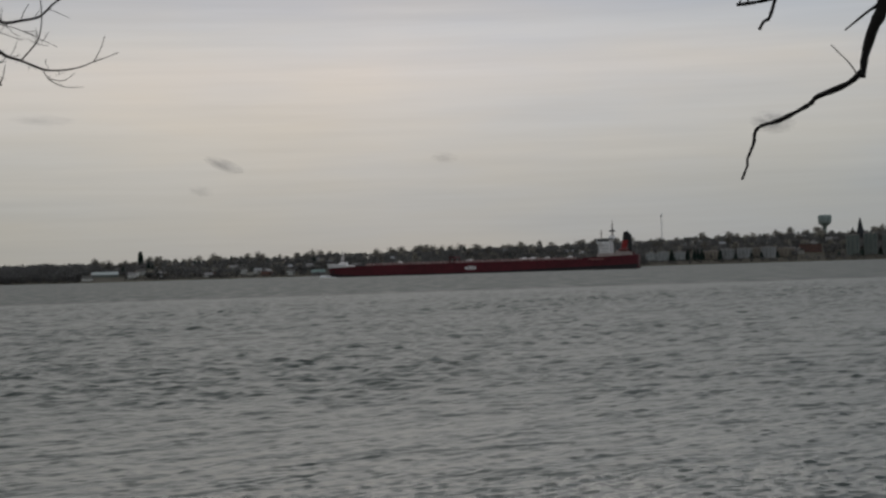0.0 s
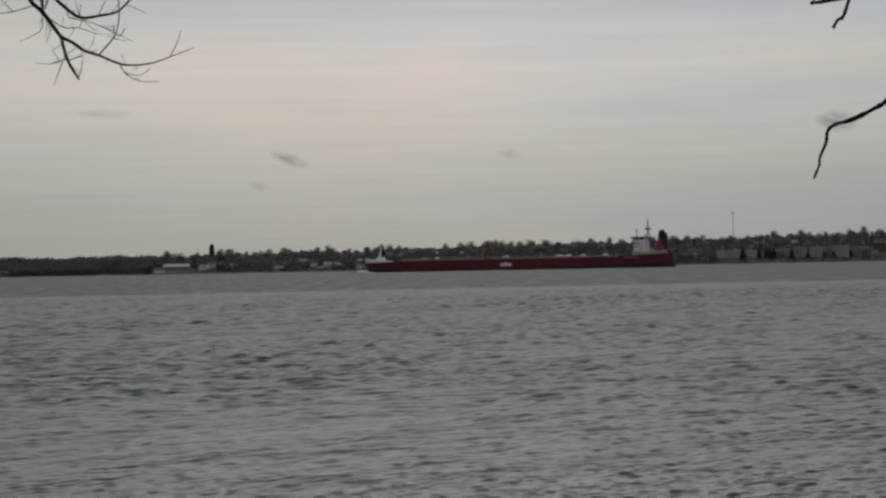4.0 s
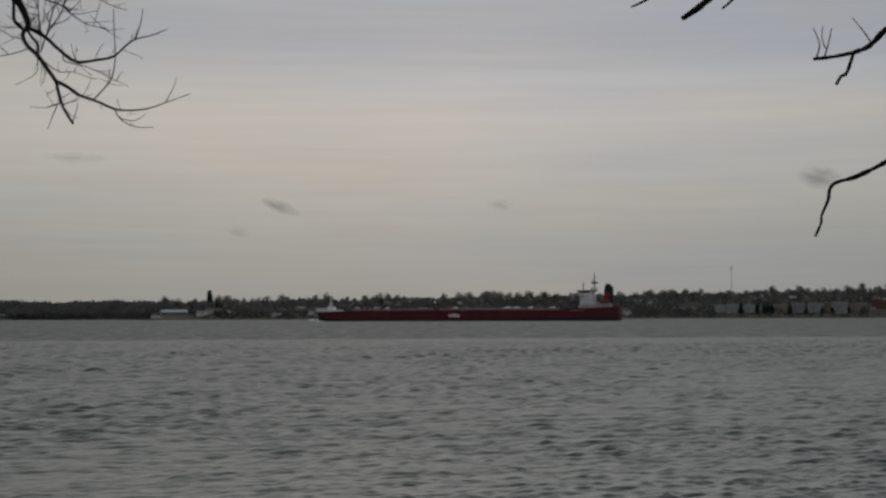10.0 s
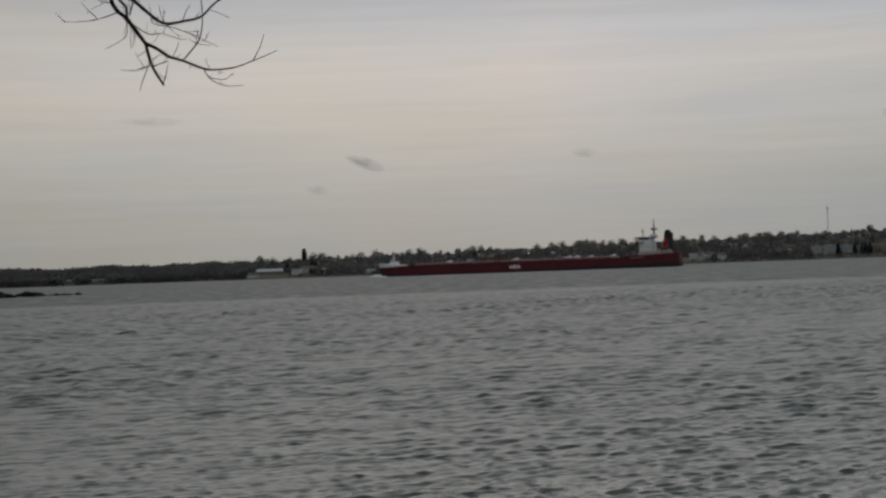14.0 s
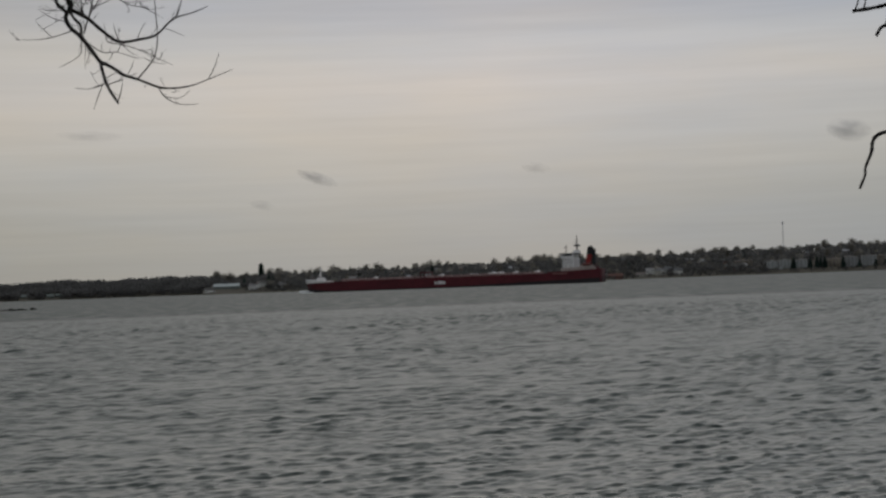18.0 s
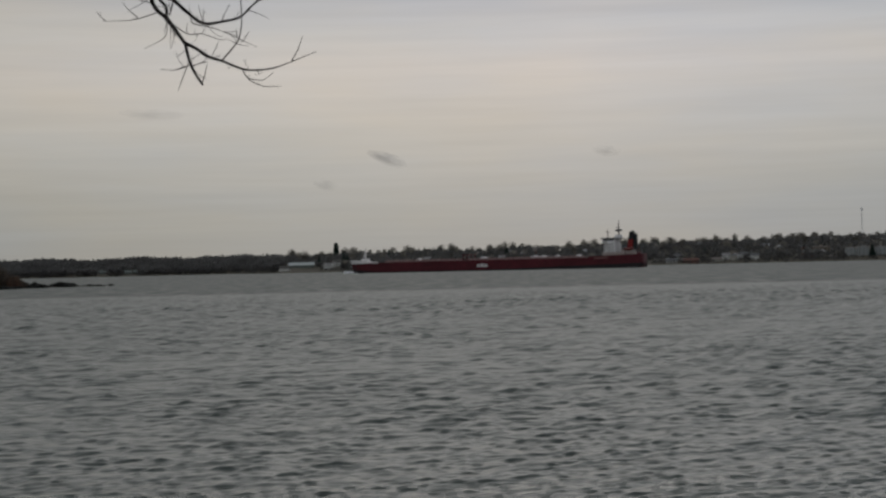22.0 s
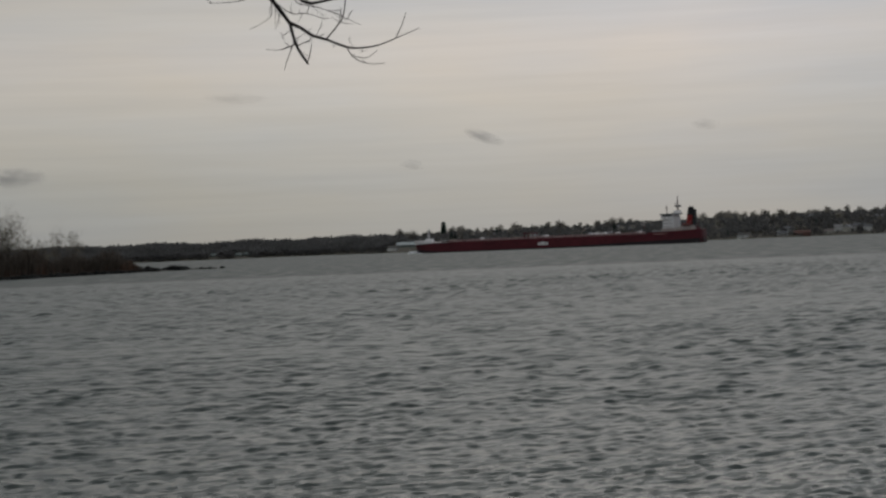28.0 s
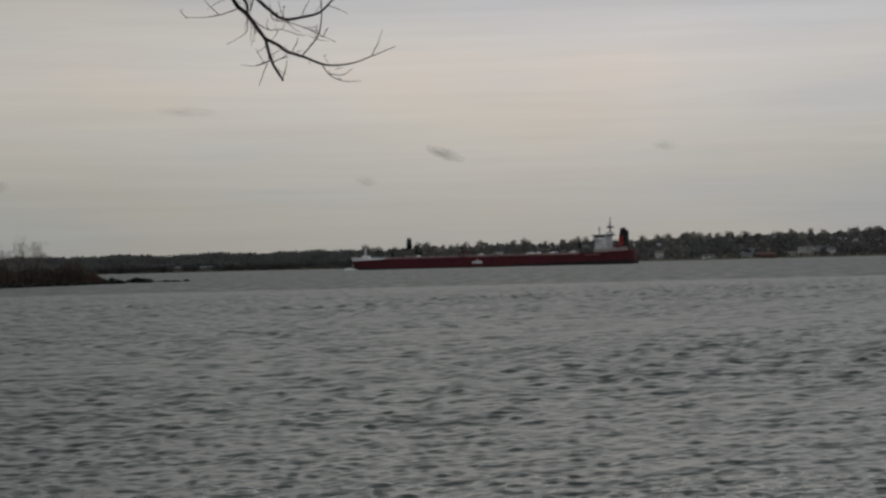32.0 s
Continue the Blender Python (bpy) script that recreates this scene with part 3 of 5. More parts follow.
    bridge = part("wheelhouse", Mesh().box(-90.0, -81.1, -8.4, 8.4, z0 + 9.2, z0 + 11.9, 0.1), SHIP_WHITE, ship, "white wheelhouse with dark windows and bridge wings")
    for side in (-1, 1):
        part("bridge_wing", Mesh().box(-86, -81.7, side * 10.4 - 2.2, side * 10.4 + 2.2, z0 + 9.1, z0 + 10.3), SHIP_WHITE, bridge)
        part("window_band", Mesh().box(-89.4, -81.9, side * 8.38 - 0.05, side * 8.38 + 0.05, z0 + 10.6, z0 + 11.8), GLASS, bridge, "dark wheelhouse windows")
    part("window_band", Mesh().box(-81.22, -81.08, -7.8, 7.8, z0 + 10.6, z0 + 11.8), GLASS, bridge, "dark wheelhouse windows")
    part("bridge_roof", Mesh().box(-92.2, -79.9, -9.0, 9.0, z0 + 11.9, z0 + 12.6, 0.25), SHIP_DARK, bridge, "dark overhanging wheelhouse roof")
    mast = part("radar_mast", Mesh().tube([(-91.1, 0, z0 + 12.4), (-91.1, 0, z0 + 20), (-91.1, 0, z0 + 25.0)], [0.75, 0.5, 0.2], 8), SHIP_GREY, ship, "grey radar mast")
    part("radar_platform", Mesh().box(-93.2, -89.1, -2.6, 2.6, z0 + 17.2, z0 + 18.4, 0.4), SHIP_DARK, mast)
    part("mast_house", Mesh().box(-93.0, -88.6, -3.0, 3.0, z0 + 12.6, z0 + 14.6, 0.3), SHIP_WHITE, mast, "white house at the foot of the mast")
    part("radar_scanner", Mesh().box(-90.1, -89.5, -2.2, 2.2, z0 + 19.3, z0 + 19.8), SHIP_WHITE, mast)
    part("yard", Mesh().box(-91.3, -90.9, -3.2, 3.2, z0 + 21.4, z0 + 21.7), SHIP_GREY, mast)
    part("signal_mast", Mesh().tube([(-83.7, 2, z0 + 12.4), (-83.7, 2, z0 + 18.6)], [0.45, 0.25], 6).box(-84.7, -82.7, 1, 3, z0 + 16.4, z0 + 16.8), SHIP_GREY, ship, "short signal mast on the wheelhouse roof")
    # funnel: raked, red with a black top
    def slab(z0_, z1_, lean, grow=0.0):
        f = Mesh()
        pts = [(-2.1, 0), (-1.7, 1.7), (0, 2.1), (1.7, 1.7), (2.1, 0), (1.7, -1.7), (0, -2.1), (-1.7, -1.7)]
        for z in (z0_, z1_):
            f.v += [(-98.0 - lean * (z - z0) + x * (1 + grow), y * (1 + grow), z) for x, y in pts]
        f.f = [(i, (i + 1) % 8, 8 + (i + 1) % 8, 8 + i) for i in range(8)] + [tuple(range(7, -1, -1)), tuple(range(8, 16))]
        return f
    funnel = part("funnel", slab(z0 + 2.4, z0 + 11.2, 0.16), FUNNEL_RED, ship, "red funnel with black top")
    part("funnel_top", slab(z0 + 11.2, z0 + 16.6, 0.16, 0.012), BLACK, funnel, "soot black funnel top")
    part("funnel_casing", Mesh().box(-104.2, -101.9, -1.9, 1.9, z0 + 4.0, z0 + 15.2, 0.25), BLACK, funnel, "black engine casing behind the funnel")
    for i in range(3):
        part("exhaust_pipe", Mesh().tube([(-101.5 + i * 0.9, 0, z0 + 16.5), (-101.7 + i * 0.9, 0, z0 + 17.4)], [0.28, 0.26], 8), BLACK, funnel)
    for side in (-1, 1):
        boat = Mesh()
        for i, (x, w, h) in enumerate(((-3.4, 0.2, 0.5), (-2.6, 1.0, 0.15), (0, 1.25, 0.0), (2.6, 1.0, 0.15), (3.4, 0.2, 0.5))):
            boat.v += [(x, -w, 1.2), (x, -w * 0.7, h), (x, w * 0.7, h), (x, w, 1.2), (x, 0, 2.1)]
        boat.f = [(i * 5 + j, i * 5 + 5 + j, i * 5 + 5 + (j + 1) % 5, i * 5 + (j + 1) % 5) for i in range(4) for j in range(5)] + [(0, 1, 2, 3, 4), (24, 23, 22, 21, 20)]
        ob = part("lifeboat", boat, ORANGE, ship, "faded red lifeboat in its davits")
        ob.location = (-99.6, side * 8.6, z0 + 3.4)
        for dx in (-2.2, 2.2):
            part("davit", Mesh().tube([(dx, -side * 1.4, -1.7), (dx, -side * 1.5, 2.2), (dx, 0, 2.9)], [0.18, 0.18, 0.14], 6), STEEL, ob)
    part("gear_house", Mesh().box(-96.4, -93.4, -3.4, 3.4, z0 + 4.4, z0 + 7.6, 0.2), SHIP_DARK, ship, "dark engine casing before the funnel")
    part("stern_house", Mesh().box(-106, -103.6, -5, 5, z0 - 0.4, z0 + 2.7, 0.1), HULL_RED, ship)
    part("stern_mast", Mesh().tube([(-107.2, 0, 9.0), (-107.6, 0, 14.5)], [0.16, 0.09], 6), STEEL, ship)
    # painted marks on the sides: unreadable lettering as bars
    for side in (-1, 1):
        y = side * 11.63
        mark = part("hull_mark", Mesh().box(2.4, 10.2, y - 0.03, y + 0.03, 2.75, 3.15), SHIP_WHITE, ship, "faded white lettering on the hull side")
        for bx0, bx1, bz0, bz1 in ((2.5, 3.9, 3.15, 4.6), (4.4, 5.2, 3.3, 5.1), (5.8, 7.3, 3.1, 5.2), (7.8, 8.5, 3.3, 4.9), (9.0, 10.2, 3.15, 4.5)):
            part("mark_bar", Mesh().box(bx0, bx1, y - 0.04, y + 0.04, bz0, bz1), SHIP_WHITE, mark)
        y2 = side * 11.63
        for i in range(7):
            part("name_bar", Mesh().box(-86 + i * 1.5, -85 + i * 1.5, y2 - 0.03, y2 + 0.03, 6.6, 7.6), FADED, ship)
        part("fender_strake", Mesh().box(-70, 84, y2 - 0.02, y2 + 0.06, 6.75, 6.95), HULL_RED, ship)
    # broken water at the stem and along the waterline
    rng = random.Random(3)
    spray = Mesh()
    for i in range(110):
        x = 117.5 - abs(rng.gauss(0, 1)) * 3.8
        for side in (-1, 1):
            w = bow_half(min(x, 110.8), 0.3) + abs(rng.gauss(0, 0.7))
            s, h = rng.uniform(0.3, 0.9), rng.uniform(0.3, 1.9) * (1 if x > 109 else 0.45)
            spray.add([(x - s, side * w - s, -0.1), (x + s, side * w - s, -0.1), (x + s, side * w + s, -0.1), (x - s, side * w + s, -0.1), (x + rng.uniform(-s, s) * 0.5, side * w, h)],
                      [(0, 1, 4), (1, 2, 4), (2, 3, 4), (3, 0, 4)])
    part("bow_wave", spray, FOAM, ship, "white water at the stem")
    wash = Mesh()
    for i in range(110):
        x, w = -108.5 - rng.expovariate(1 / 22), rng.gauss(0, 6.5)
        s = rng.uniform(0.6, 2.2)
        wash.add([(x - 2 * s, w - s, -0.05), (x + 2 * s, w - s, -0.05), (x + 2 * s, w + s, -0.05), (x - 2 * s, w + s, -0.05), (x, w, 0.10)],
                 [(0, 1, 4), (1, 2, 4), (2, 3, 4), (3, 0, 4)])
    part("wake", wash, WATER_FAR, ship, "low churned wake astern")["kind"] = "stuff"
    return ship


SHIP = freighter()
SHIP_BOW, SHIP_COURSE, SHIP_SPEED = (132.86, 1123.1), 24.25, 5.977


def ship_pose(t):
    a = radians(SHIP_COURSE)
    way = (-math.cos(a), math.sin(a))
    along = SHIP_SPEED * t - 111.0
    return pose(SHIP_BOW[0] + way[0] * along, SHIP_BOW[1] + way[1] * along, 0, 0, 0, 180 - SHIP_COURSE)


# ---- trees ----
def bare_crown(rng, tall, wide, count, size, base=0.25, slim=1.0):
    """A leafless crown: many small twig sprays gathered in uneven lobes."""
    m = Mesh()
    lobes = []
    for _ in range(rng.randint(9, 12)):
        a, r = rng.uniform(0, math.tau), rng.uniform(0.1, 0.62) * wide
        lobes.append((r * math.cos(a), r * math.sin(a), tall * rng.uniform(base, 0.76), wide * rng.uniform(0.40, 0.62)))
    lobes.append((0, 0, tall * 0.80, wide * 0.42))
    for _ in range(count):
        cx, cy, cz, r = rng.choice(lobes)
        d = Vector((rng.gauss(0, 1), rng.gauss(0, 1), rng.gauss(0, 1))).normalized() * r * rng.uniform(0.25, 1.0) ** 0.6
        p = Vector((cx, cy, cz)) + d
        up = (d.normalized() * 0.5 + Vector((rng.gauss(0, .6), rng.gauss(0, .6), rng.gauss(0.1, .6)))).normalized()
        side = up.cross(Vector((rng.gauss(0, 1), rng.gauss(0, 1), rng.gauss(0, 1)))).normalized() * slim
        s = size * rng.uniform(0.6, 1.4)
        m.add([p - up * s * 0.6 - side * s * 0.3, p - up * s * 0.2 + side * s * 0.6, p + up * s * 0.7 + side * s * 0.15, p + up * s * 0.2 - side * s * 0.55], [(0, 1, 2, 3)])
    return m


def bare_trunk(rng, tall, wide):
    m = Mesh()
    lean = rng.uniform(-0.03, 0.03) * tall
    m.tube([(0, 0, -1.0), (lean * 0.3, 0, tall * 0.3), (lean, 0, tall * 0.85)], [tall * 0.022, tall * 0.016, 0.05], 6)
    for _ in range(8):
        a, z = rng.uniform(0, math.tau), rng.uniform(0.25, 0.6) * tall
        r = wide * rng.uniform(0.5, 0.95)
        m.tube([(0, 0, z), (r * 0.5 * math.cos(a), r * 0.5 * math.sin(a), z + tall * 0.13), (r * math.cos(a), r * math.sin(a), z + tall * rng.uniform(0.2, 0.36))],
               [tall * 0.009, tall * 0.006, 0.03], 4)
    return m


def conifer_crown(rng, tall, wide, count, column=0.0):
    m = Mesh()
    for _ in range(count):
        h = rng.random() ** (1.25 - 0.4 * column)
        edge = wide * ((1 - h) ** (0.8 - 0.66 * column) * (1 - 0.35 * column) + 0.04) * rng.uniform(0.35, 1.05)
        a = rng.uniform(0, math.tau)
        out = Vector((math.cos(a), math.sin(a), 0))
        p = out * edge + Vector((0, 0, tall * (0.08 + 0.9 * h)))
        s = wide * (0.30 - 0.12 * column) * (1.15 - 0.7 * h)
        side = Vector((-out.y, out.x, 0)) * s * 0.6
        m.add([p - out * s + side * 0.4 + Vector((0, 0, s * 0.5)), p + side - Vector((0, 0, s * 0.2)), p + out * s * 0.7 - Vector((0, 0, s * 0.45)), p - side - Vector((0, 0, s * 0.2)), p - out * s - side * 0.4 + Vector((0, 0, s * 0.5))],
              [(0, 1, 2), (0, 2, 4), (4, 2, 3)])
    m.tube([(0, 0, tall * 0.8), (0, 0, tall * 1.02)], [0.22, 0.03], 4)
    return m


def make_tree(kind, seed, tall, wide, label, count=980):
    rng = random.Random(seed)
    ob = tagged(new(kind), label, "tree", "trees of the opposite bank")
    if kind == "conifer":
        part("trunk", Mesh().tube([(0, 0, -1), (0, 0, tall * 0.85)], [tall * 0.02, 0.06], 6), FAR_BARK, ob)
        part("crown", conifer_crown(rng, tall, wide, count), NEEDLE, ob)
    elif kind == "columnar_conifer":
        part("trunk", Mesh().tube([(0, 0, -1), (0, 0, tall * 0.85)], [tall * 0.02, 0.06], 6), FAR_BARK, ob)
        part("crown", conifer_crown(rng, tall, wide, count, 1.0), NEEDLE, ob)
    else:
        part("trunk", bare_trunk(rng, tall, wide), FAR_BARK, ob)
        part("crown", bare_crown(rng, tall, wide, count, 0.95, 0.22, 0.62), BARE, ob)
    return ob


KINDS = [make_tree("bare_tree", 11, 16, 9.6, "leafless grey-brown tree with a broad rounded crown"),
         make_tree("bare_tree", 12, 15, 8.2, "leafless grey-brown tree with an uneven crown"),
         make_tree("bare_tree", 13, 18, 8.0, "tall leafless tree with an open crown", 560),
         make_tree("bare_tree", 14, 12.5, 9.4, "low spreading leafless tree"),
         make_tree("conifer", 15, 17, 4.2, "dark green spruce among leafless trees"),
         make_tree("conifer", 16, 14, 4.8, "broad dark green pine among leafless trees")]


def stand(ob, az, s, scale=1.0, turn=0.0):
    x, y = place(az, shore(az) + s)
    return pose(x, y, rise(az, s), 0, 0, turn) @ Matrix.Diagonal((scale, scale, scale * 1.0, 1))


CLEARINGS = ((8.3, 0.16, 42), (7.3, 0.22, 36), (1.40, 0.72, 112), (0.32, 0.22, 60), (-0.02, 0.14, 120), (-5.3, 0.2, 32), (-12.07, 0.3, 28), (-14.2, 0.4, 72), (-6.3, 0.3, 30), (-9.0, 0.2, 55), (-11.0, 0.42, 60), (-3.9, 0.4, 92), (-15.0, 0.2, 45), (-20.6, 2.4, 62), (-26.3, 1.2, 60), (-23.9, 0.5, 125))


def in_clearing(az, s):
    """Open ground in front of the buildings by the water."""
    return any(abs(az - a) < w and s < far for a, w, far in CLEARINGS)


def plant_town():
    rng = random.Random(21)
    used = set()
    spots = []
    az = -31.0
    while az < 2.0:                                          # the skyline, in clumps
        size = rng.choice((rng.uniform(0.72, 0.95), rng.uniform(0.9, 1.2)))
        for _ in range(rng.randint(1, 4)):
            spots.append((az + rng.uniform(-0.16, 0.16), rng.uniform(430, 760), size * rng.uniform(0.85, 1.1)))
        az += rng.uniform(0.30, 0.62)
    for i in range(105):                                     # half way up
        spots.append((-31 + i * 0.315 + rng.uniform(-0.13, 0.13), rng.uniform(150, 400), rng.uniform(0.65, 1.05)))
    for i in range(55):                                      # along the water
        spots.append((-31 + i * 0.60 + rng.uniform(-0.2, 0.2), rng.uniform(25, 110), rng.uniform(0.45, 0.8)))
    for az, s, k in spots:
        if in_clearing(az, s):
            continue
        kind = rng.choices(range(6), (4, 4, 2.2, 3, 1.0, 1.0))[0]
        m = stand(KINDS[kind], az, s, k, rng.uniform(0, 360))
        if kind in used:
            copy_thing(KINDS[kind], m)
        else:
            used.add(kind)
            KINDS[kind].matrix_basis = m


plant_town()
column = make_tree("columnar_conifer", 31, 31, 8.4, "dark columnar conifer standing above the roofs", 2200)
column.matrix_basis = stand(column, 0.0, 420, 1.0)
for az, s, k in ((-0.27, 110, 1.25), (-0.40, 140, 1.05), (0.62, 120, 0.9)):      # dark spruces beside it
    copy_thing(KINDS[4], stand(None, az, s, k, az * 90))


def far_woods(name, label, count, az0, az1, s0, s1, seed, tall0, tall1, tile=1.0):
    """Woods too far off to count: one mesh of trunks and twig sprays."""
    rng = random.Random(seed)
    m = Mesh()
    for _ in range(count):
        az, s = rng.uniform(az0, az1), s0 + (s1 - s0) * rng.random() ** 1.2
        if in_clearing(az, s) and (tall1 > 7 or az > 0.7 or rng.random() < 0.6):
            continue
        x, y = place(az, shore(az) + s)
        z, tall = rise(az, s), rng.uniform(tall0, tall1)
        wide = tall * rng.uniform(0.32, 0.46)
        m.add([(x - 0.25, y, z - 1), (x + 0.25, y, z - 1), (x + 0.1, y, z + tall * 0.7), (x - 0.1, y, z + tall * 0.7)], [(0, 1, 2, 3)])
        for _ in range(30):
            d = Vector((rng.gauss(0, 1), rng.gauss(0, 1), rng.gauss(0, 1))).normalized() * rng.uniform(0.3, 1.0)
            p = Vector((x + d.x * wide, y + d.y * wide, z + tall * (0.58 + 0.40 * d.z)))
            e = Vector((rng.gauss(0, 1), rng.gauss(0, 1), rng.gauss(0, 1))).normalized()
            g = e.cross(Vector((rng.gauss(0, 1), rng.gauss(0, 1), rng.gauss(0, 1)))).normalized()
            k = tile * tall * rng.uniform(0.07, 0.13)
            m.add([p - e * k, p + g * k * 0.8, p + e * k, p - g * k], [(0, 1, 2, 3)])
    tagged(new(name, m.data(name, WOODS)), label, "woods", kind="stuff")


far_woods("far_woods", "grey leafless woods along the far shore", 4300, 1.9, 24, 3, 290, 41, 13, 17)
far_woods("town_woods", "leafless trees between the houses of the town", 4200, -31, 2.2, 30, 640, 42, 8, 13, 1.2)
far_woods("shore_bushes", "low grey bushes along the water of the town", 2600, -31, 24, 1, 45, 43, 2.5, 5.5, 1.3)


# ---- the town ----
def make_house(seed, wide, deep, storeys, label, wall=None, roof=None, flat=False, windows=3, thing="house"):
    rng = random.Random(seed)
    ob = tagged(new(thing), label, "house", "houses of the town")
    h = 2.9 * storeys
    part("wall", Mesh().box(-wide / 2, wide / 2, -deep / 2, deep / 2, -2.5, h), wall or SIDING, ob)
    if flat:
        part("roof", Mesh().box(-wide / 2 - 0.4, wide / 2 + 0.4, -deep / 2 - 0.4, deep / 2 + 0.4, h, h + 0.7, 0.05), roof or ROOFING, ob)
    else:
        up, o = deep * 0.36, 0.5
        r = Mesh().add([(-wide / 2 - o, -deep / 2 - o, h - 0.2), (wide / 2 + o, -deep / 2 - o, h - 0.2), (wide / 2 + o, deep / 2 + o, h - 0.2), (-wide / 2 - o, deep / 2 + o, h - 0.2),
                        (-wide / 2 - o, 0, h + up), (wide / 2 + o, 0, h + up)], [(0, 1, 5, 4), (2, 3, 4, 5), (1, 2, 5), (3, 0, 4), (3, 2, 1, 0)])
        rf = part("roof", r, roof or ROOFING, ob)
        part("chimney", Mesh().box(wide * 0.2, wide * 0.2 + 0.8, -0.4, 0.4, h + up * 0.4, h + up + 1.1), BRICK, rf)
    pane = Mesh().box(-0.6, 0.6, -0.05, 0.05, 0, 1.4).data("window", GLASS)
    for k in range(storeys):
        for i in range(windows):
            w = part("window", pane, None, ob)
            w.location = (-wide / 2 + wide * (i + 0.7) / (windows + 0.4), -deep / 2 - 0.03, 0.9 + 2.9 * k)
    part("door", Mesh().box(wide * 0.5 - 2.2, wide * 0.5 - 1.2, -deep / 2 - 0.06, -deep / 2 + 0.04, 0, 2.05), BLACK, ob)
    return ob


def set_house(ob, az, s, turn=0.0, fresh=False):
    x, y = place(az, shore(az) + s)
    m = pose(x, y, rise(az, s) + 0.4, 0, 0, az + turn)
    if fresh:
        ob.matrix_basis = m
        return ob
    return copy_thing(ob, m)


HOUSES = [make_house(1, 11, 9, 2, "two-storey gabled house among leafless trees"),
          make_house(2, 15, 9, 1, "low gabled bungalow above the shore"),
          make_house(3, 9, 11, 2, "narrow two-storey gabled house"),
          make_house(4, 18, 11, 2, "long two-storey house with a gabled roof", windows=5)]


def town_houses():
    rng = random.Random(51)
    for i, ob in enumerate(HOUSES):
        set_house(ob, -2.6 - i * 1.7, 60 + 20 * i, rng.uniform(-30, 30), True)
    for i in range(52):
        az = -29.5 + i * 0.585 + rng.uniform(-0.2, 0.2)
        if -23.2 < az < -17.9 or az < -24.6:
            s = rng.uniform(210, 420)
        else:
            s = rng.choice((rng.uniform(22, 90), rng.uniform(80, 330)))
        set_house(rng.choice(HOUSES), az, s, rng.choice((0, 90)) + rng.uniform(-25, 25))
    white = make_house(5, 12, 9, 2, "white gabled house by the water", WHITE_WALL)
    set_house(white, 0.32, 45, 15, True)
    for az, s, turn in ((0.16, 95, 80), (-0.02, 118, 5), (-0.75, 60, 0), (-5.3, 18, 0), (-6.95, 60, 20), (-14.0, 66, 0), (-14.35, 62, 85), (-3.6, 90, 10), (-4.15, 85, -20), (-9.0, 50, 5), (-15.0, 40, 0)):
        set_house(white, az, s, turn)
    long_white = make_house(6, 40, 12, 1, "long grey boathouse with pale metal roof on the shore", SLATE_WALL, PALE_ROOF, windows=8, thing="boathouse")
    set_house(long_white, 1.25, 105, -6, True)
    shed = make_house(7, 16, 10, 1, "small white shed at the water's edge", WHITE_WALL, thing="shed")
    set_house(shed, -12.07, 14, 0, True)
    for az, s in ((1.87, 40), (-10.7, 14), (-2.35, 30)):
        set_house(shed, az, s, 10)
    cottage = make_house(11, 13, 9, 1, "grey cottage at the edge of the far woods", SLATE_WALL, SLATE_WALL, thing="cottage")
    set_house(cottage, 8.3, 38, 8, True)
    for az, s in ((7.42, 28), (7.12, 32)):
        set_house(cottage, az, s, 15)
    teal = make_house(8, 20, 12, 1, "shore building with a faded green metal roof", None, TEAL_ROOF, thing="shore_building")
    set_house(teal, -6.3, 16, 0, True)
    brick = make_house(9, 34, 16, 4, "red-brown brick building below the water tower", BRICK, flat=True, windows=9, thing="brick_building")
    set_house(brick, -23.9, 130, 0, True)
    set_house(make_house(10, 22, 14, 2, "red-brown brick warehouse by the river", BRICK, thing="warehouse"), -16.9, 70, 0, True)
    set_house(make_house(12, 24, 10, 1, "low red-brown boat shed on the shore", BRICK, BRICK, thing="boat_shed"), -12.75, 14, 0, True)


town_houses()


def flats(wide, deep, storeys, mat, label):
    ob = tagged(new("apartment_block"), label, "apartment building", "apartment blocks by the river")
    h = storeys * 2.9
    part("wall", Mesh().box(-wide / 2, wide / 2, -deep / 2, deep / 2, -2.5, h), mat, ob)
    part("roof", Mesh().box(-wide / 2 - 0.3, wide / 2 + 0.3, -deep / 2 - 0.3, deep / 2 + 0.3, h, h + 0.6), SHIP_GREY, ob)
    part("lift_house", Mesh().box(-2.5, 2.5, -2, 3, h + 0.6, h + 1.9), mat, ob)
    pane = Mesh().box(-0.65, 0.65, -0.06, 0.06, 0, 1.2).data("window", GLASS)
    slab = Mesh().box(-1.7, 1.7, -1.3, 0.0, -0.15, 0.05).box(-1.7, 1.7, -1.3, -1.2, 0.05, 1.05).data("balcony", mat)
    cols = max(3, int(wide / 5.2))
    for k in range(storeys):
        for i in range(cols):
            x = -wide / 2 + wide * (i + 0.5) / cols
            w = part("window", pane, None, ob)
            w.location = (x, -deep / 2 - 0.04, k * 2.9 + 0.8)
            if i % 3 == 1:
                b = part("balcony", slab, None, ob)
                b.location = (x, -deep / 2 - 0.02, k * 2.9 + 0.15)
    return ob


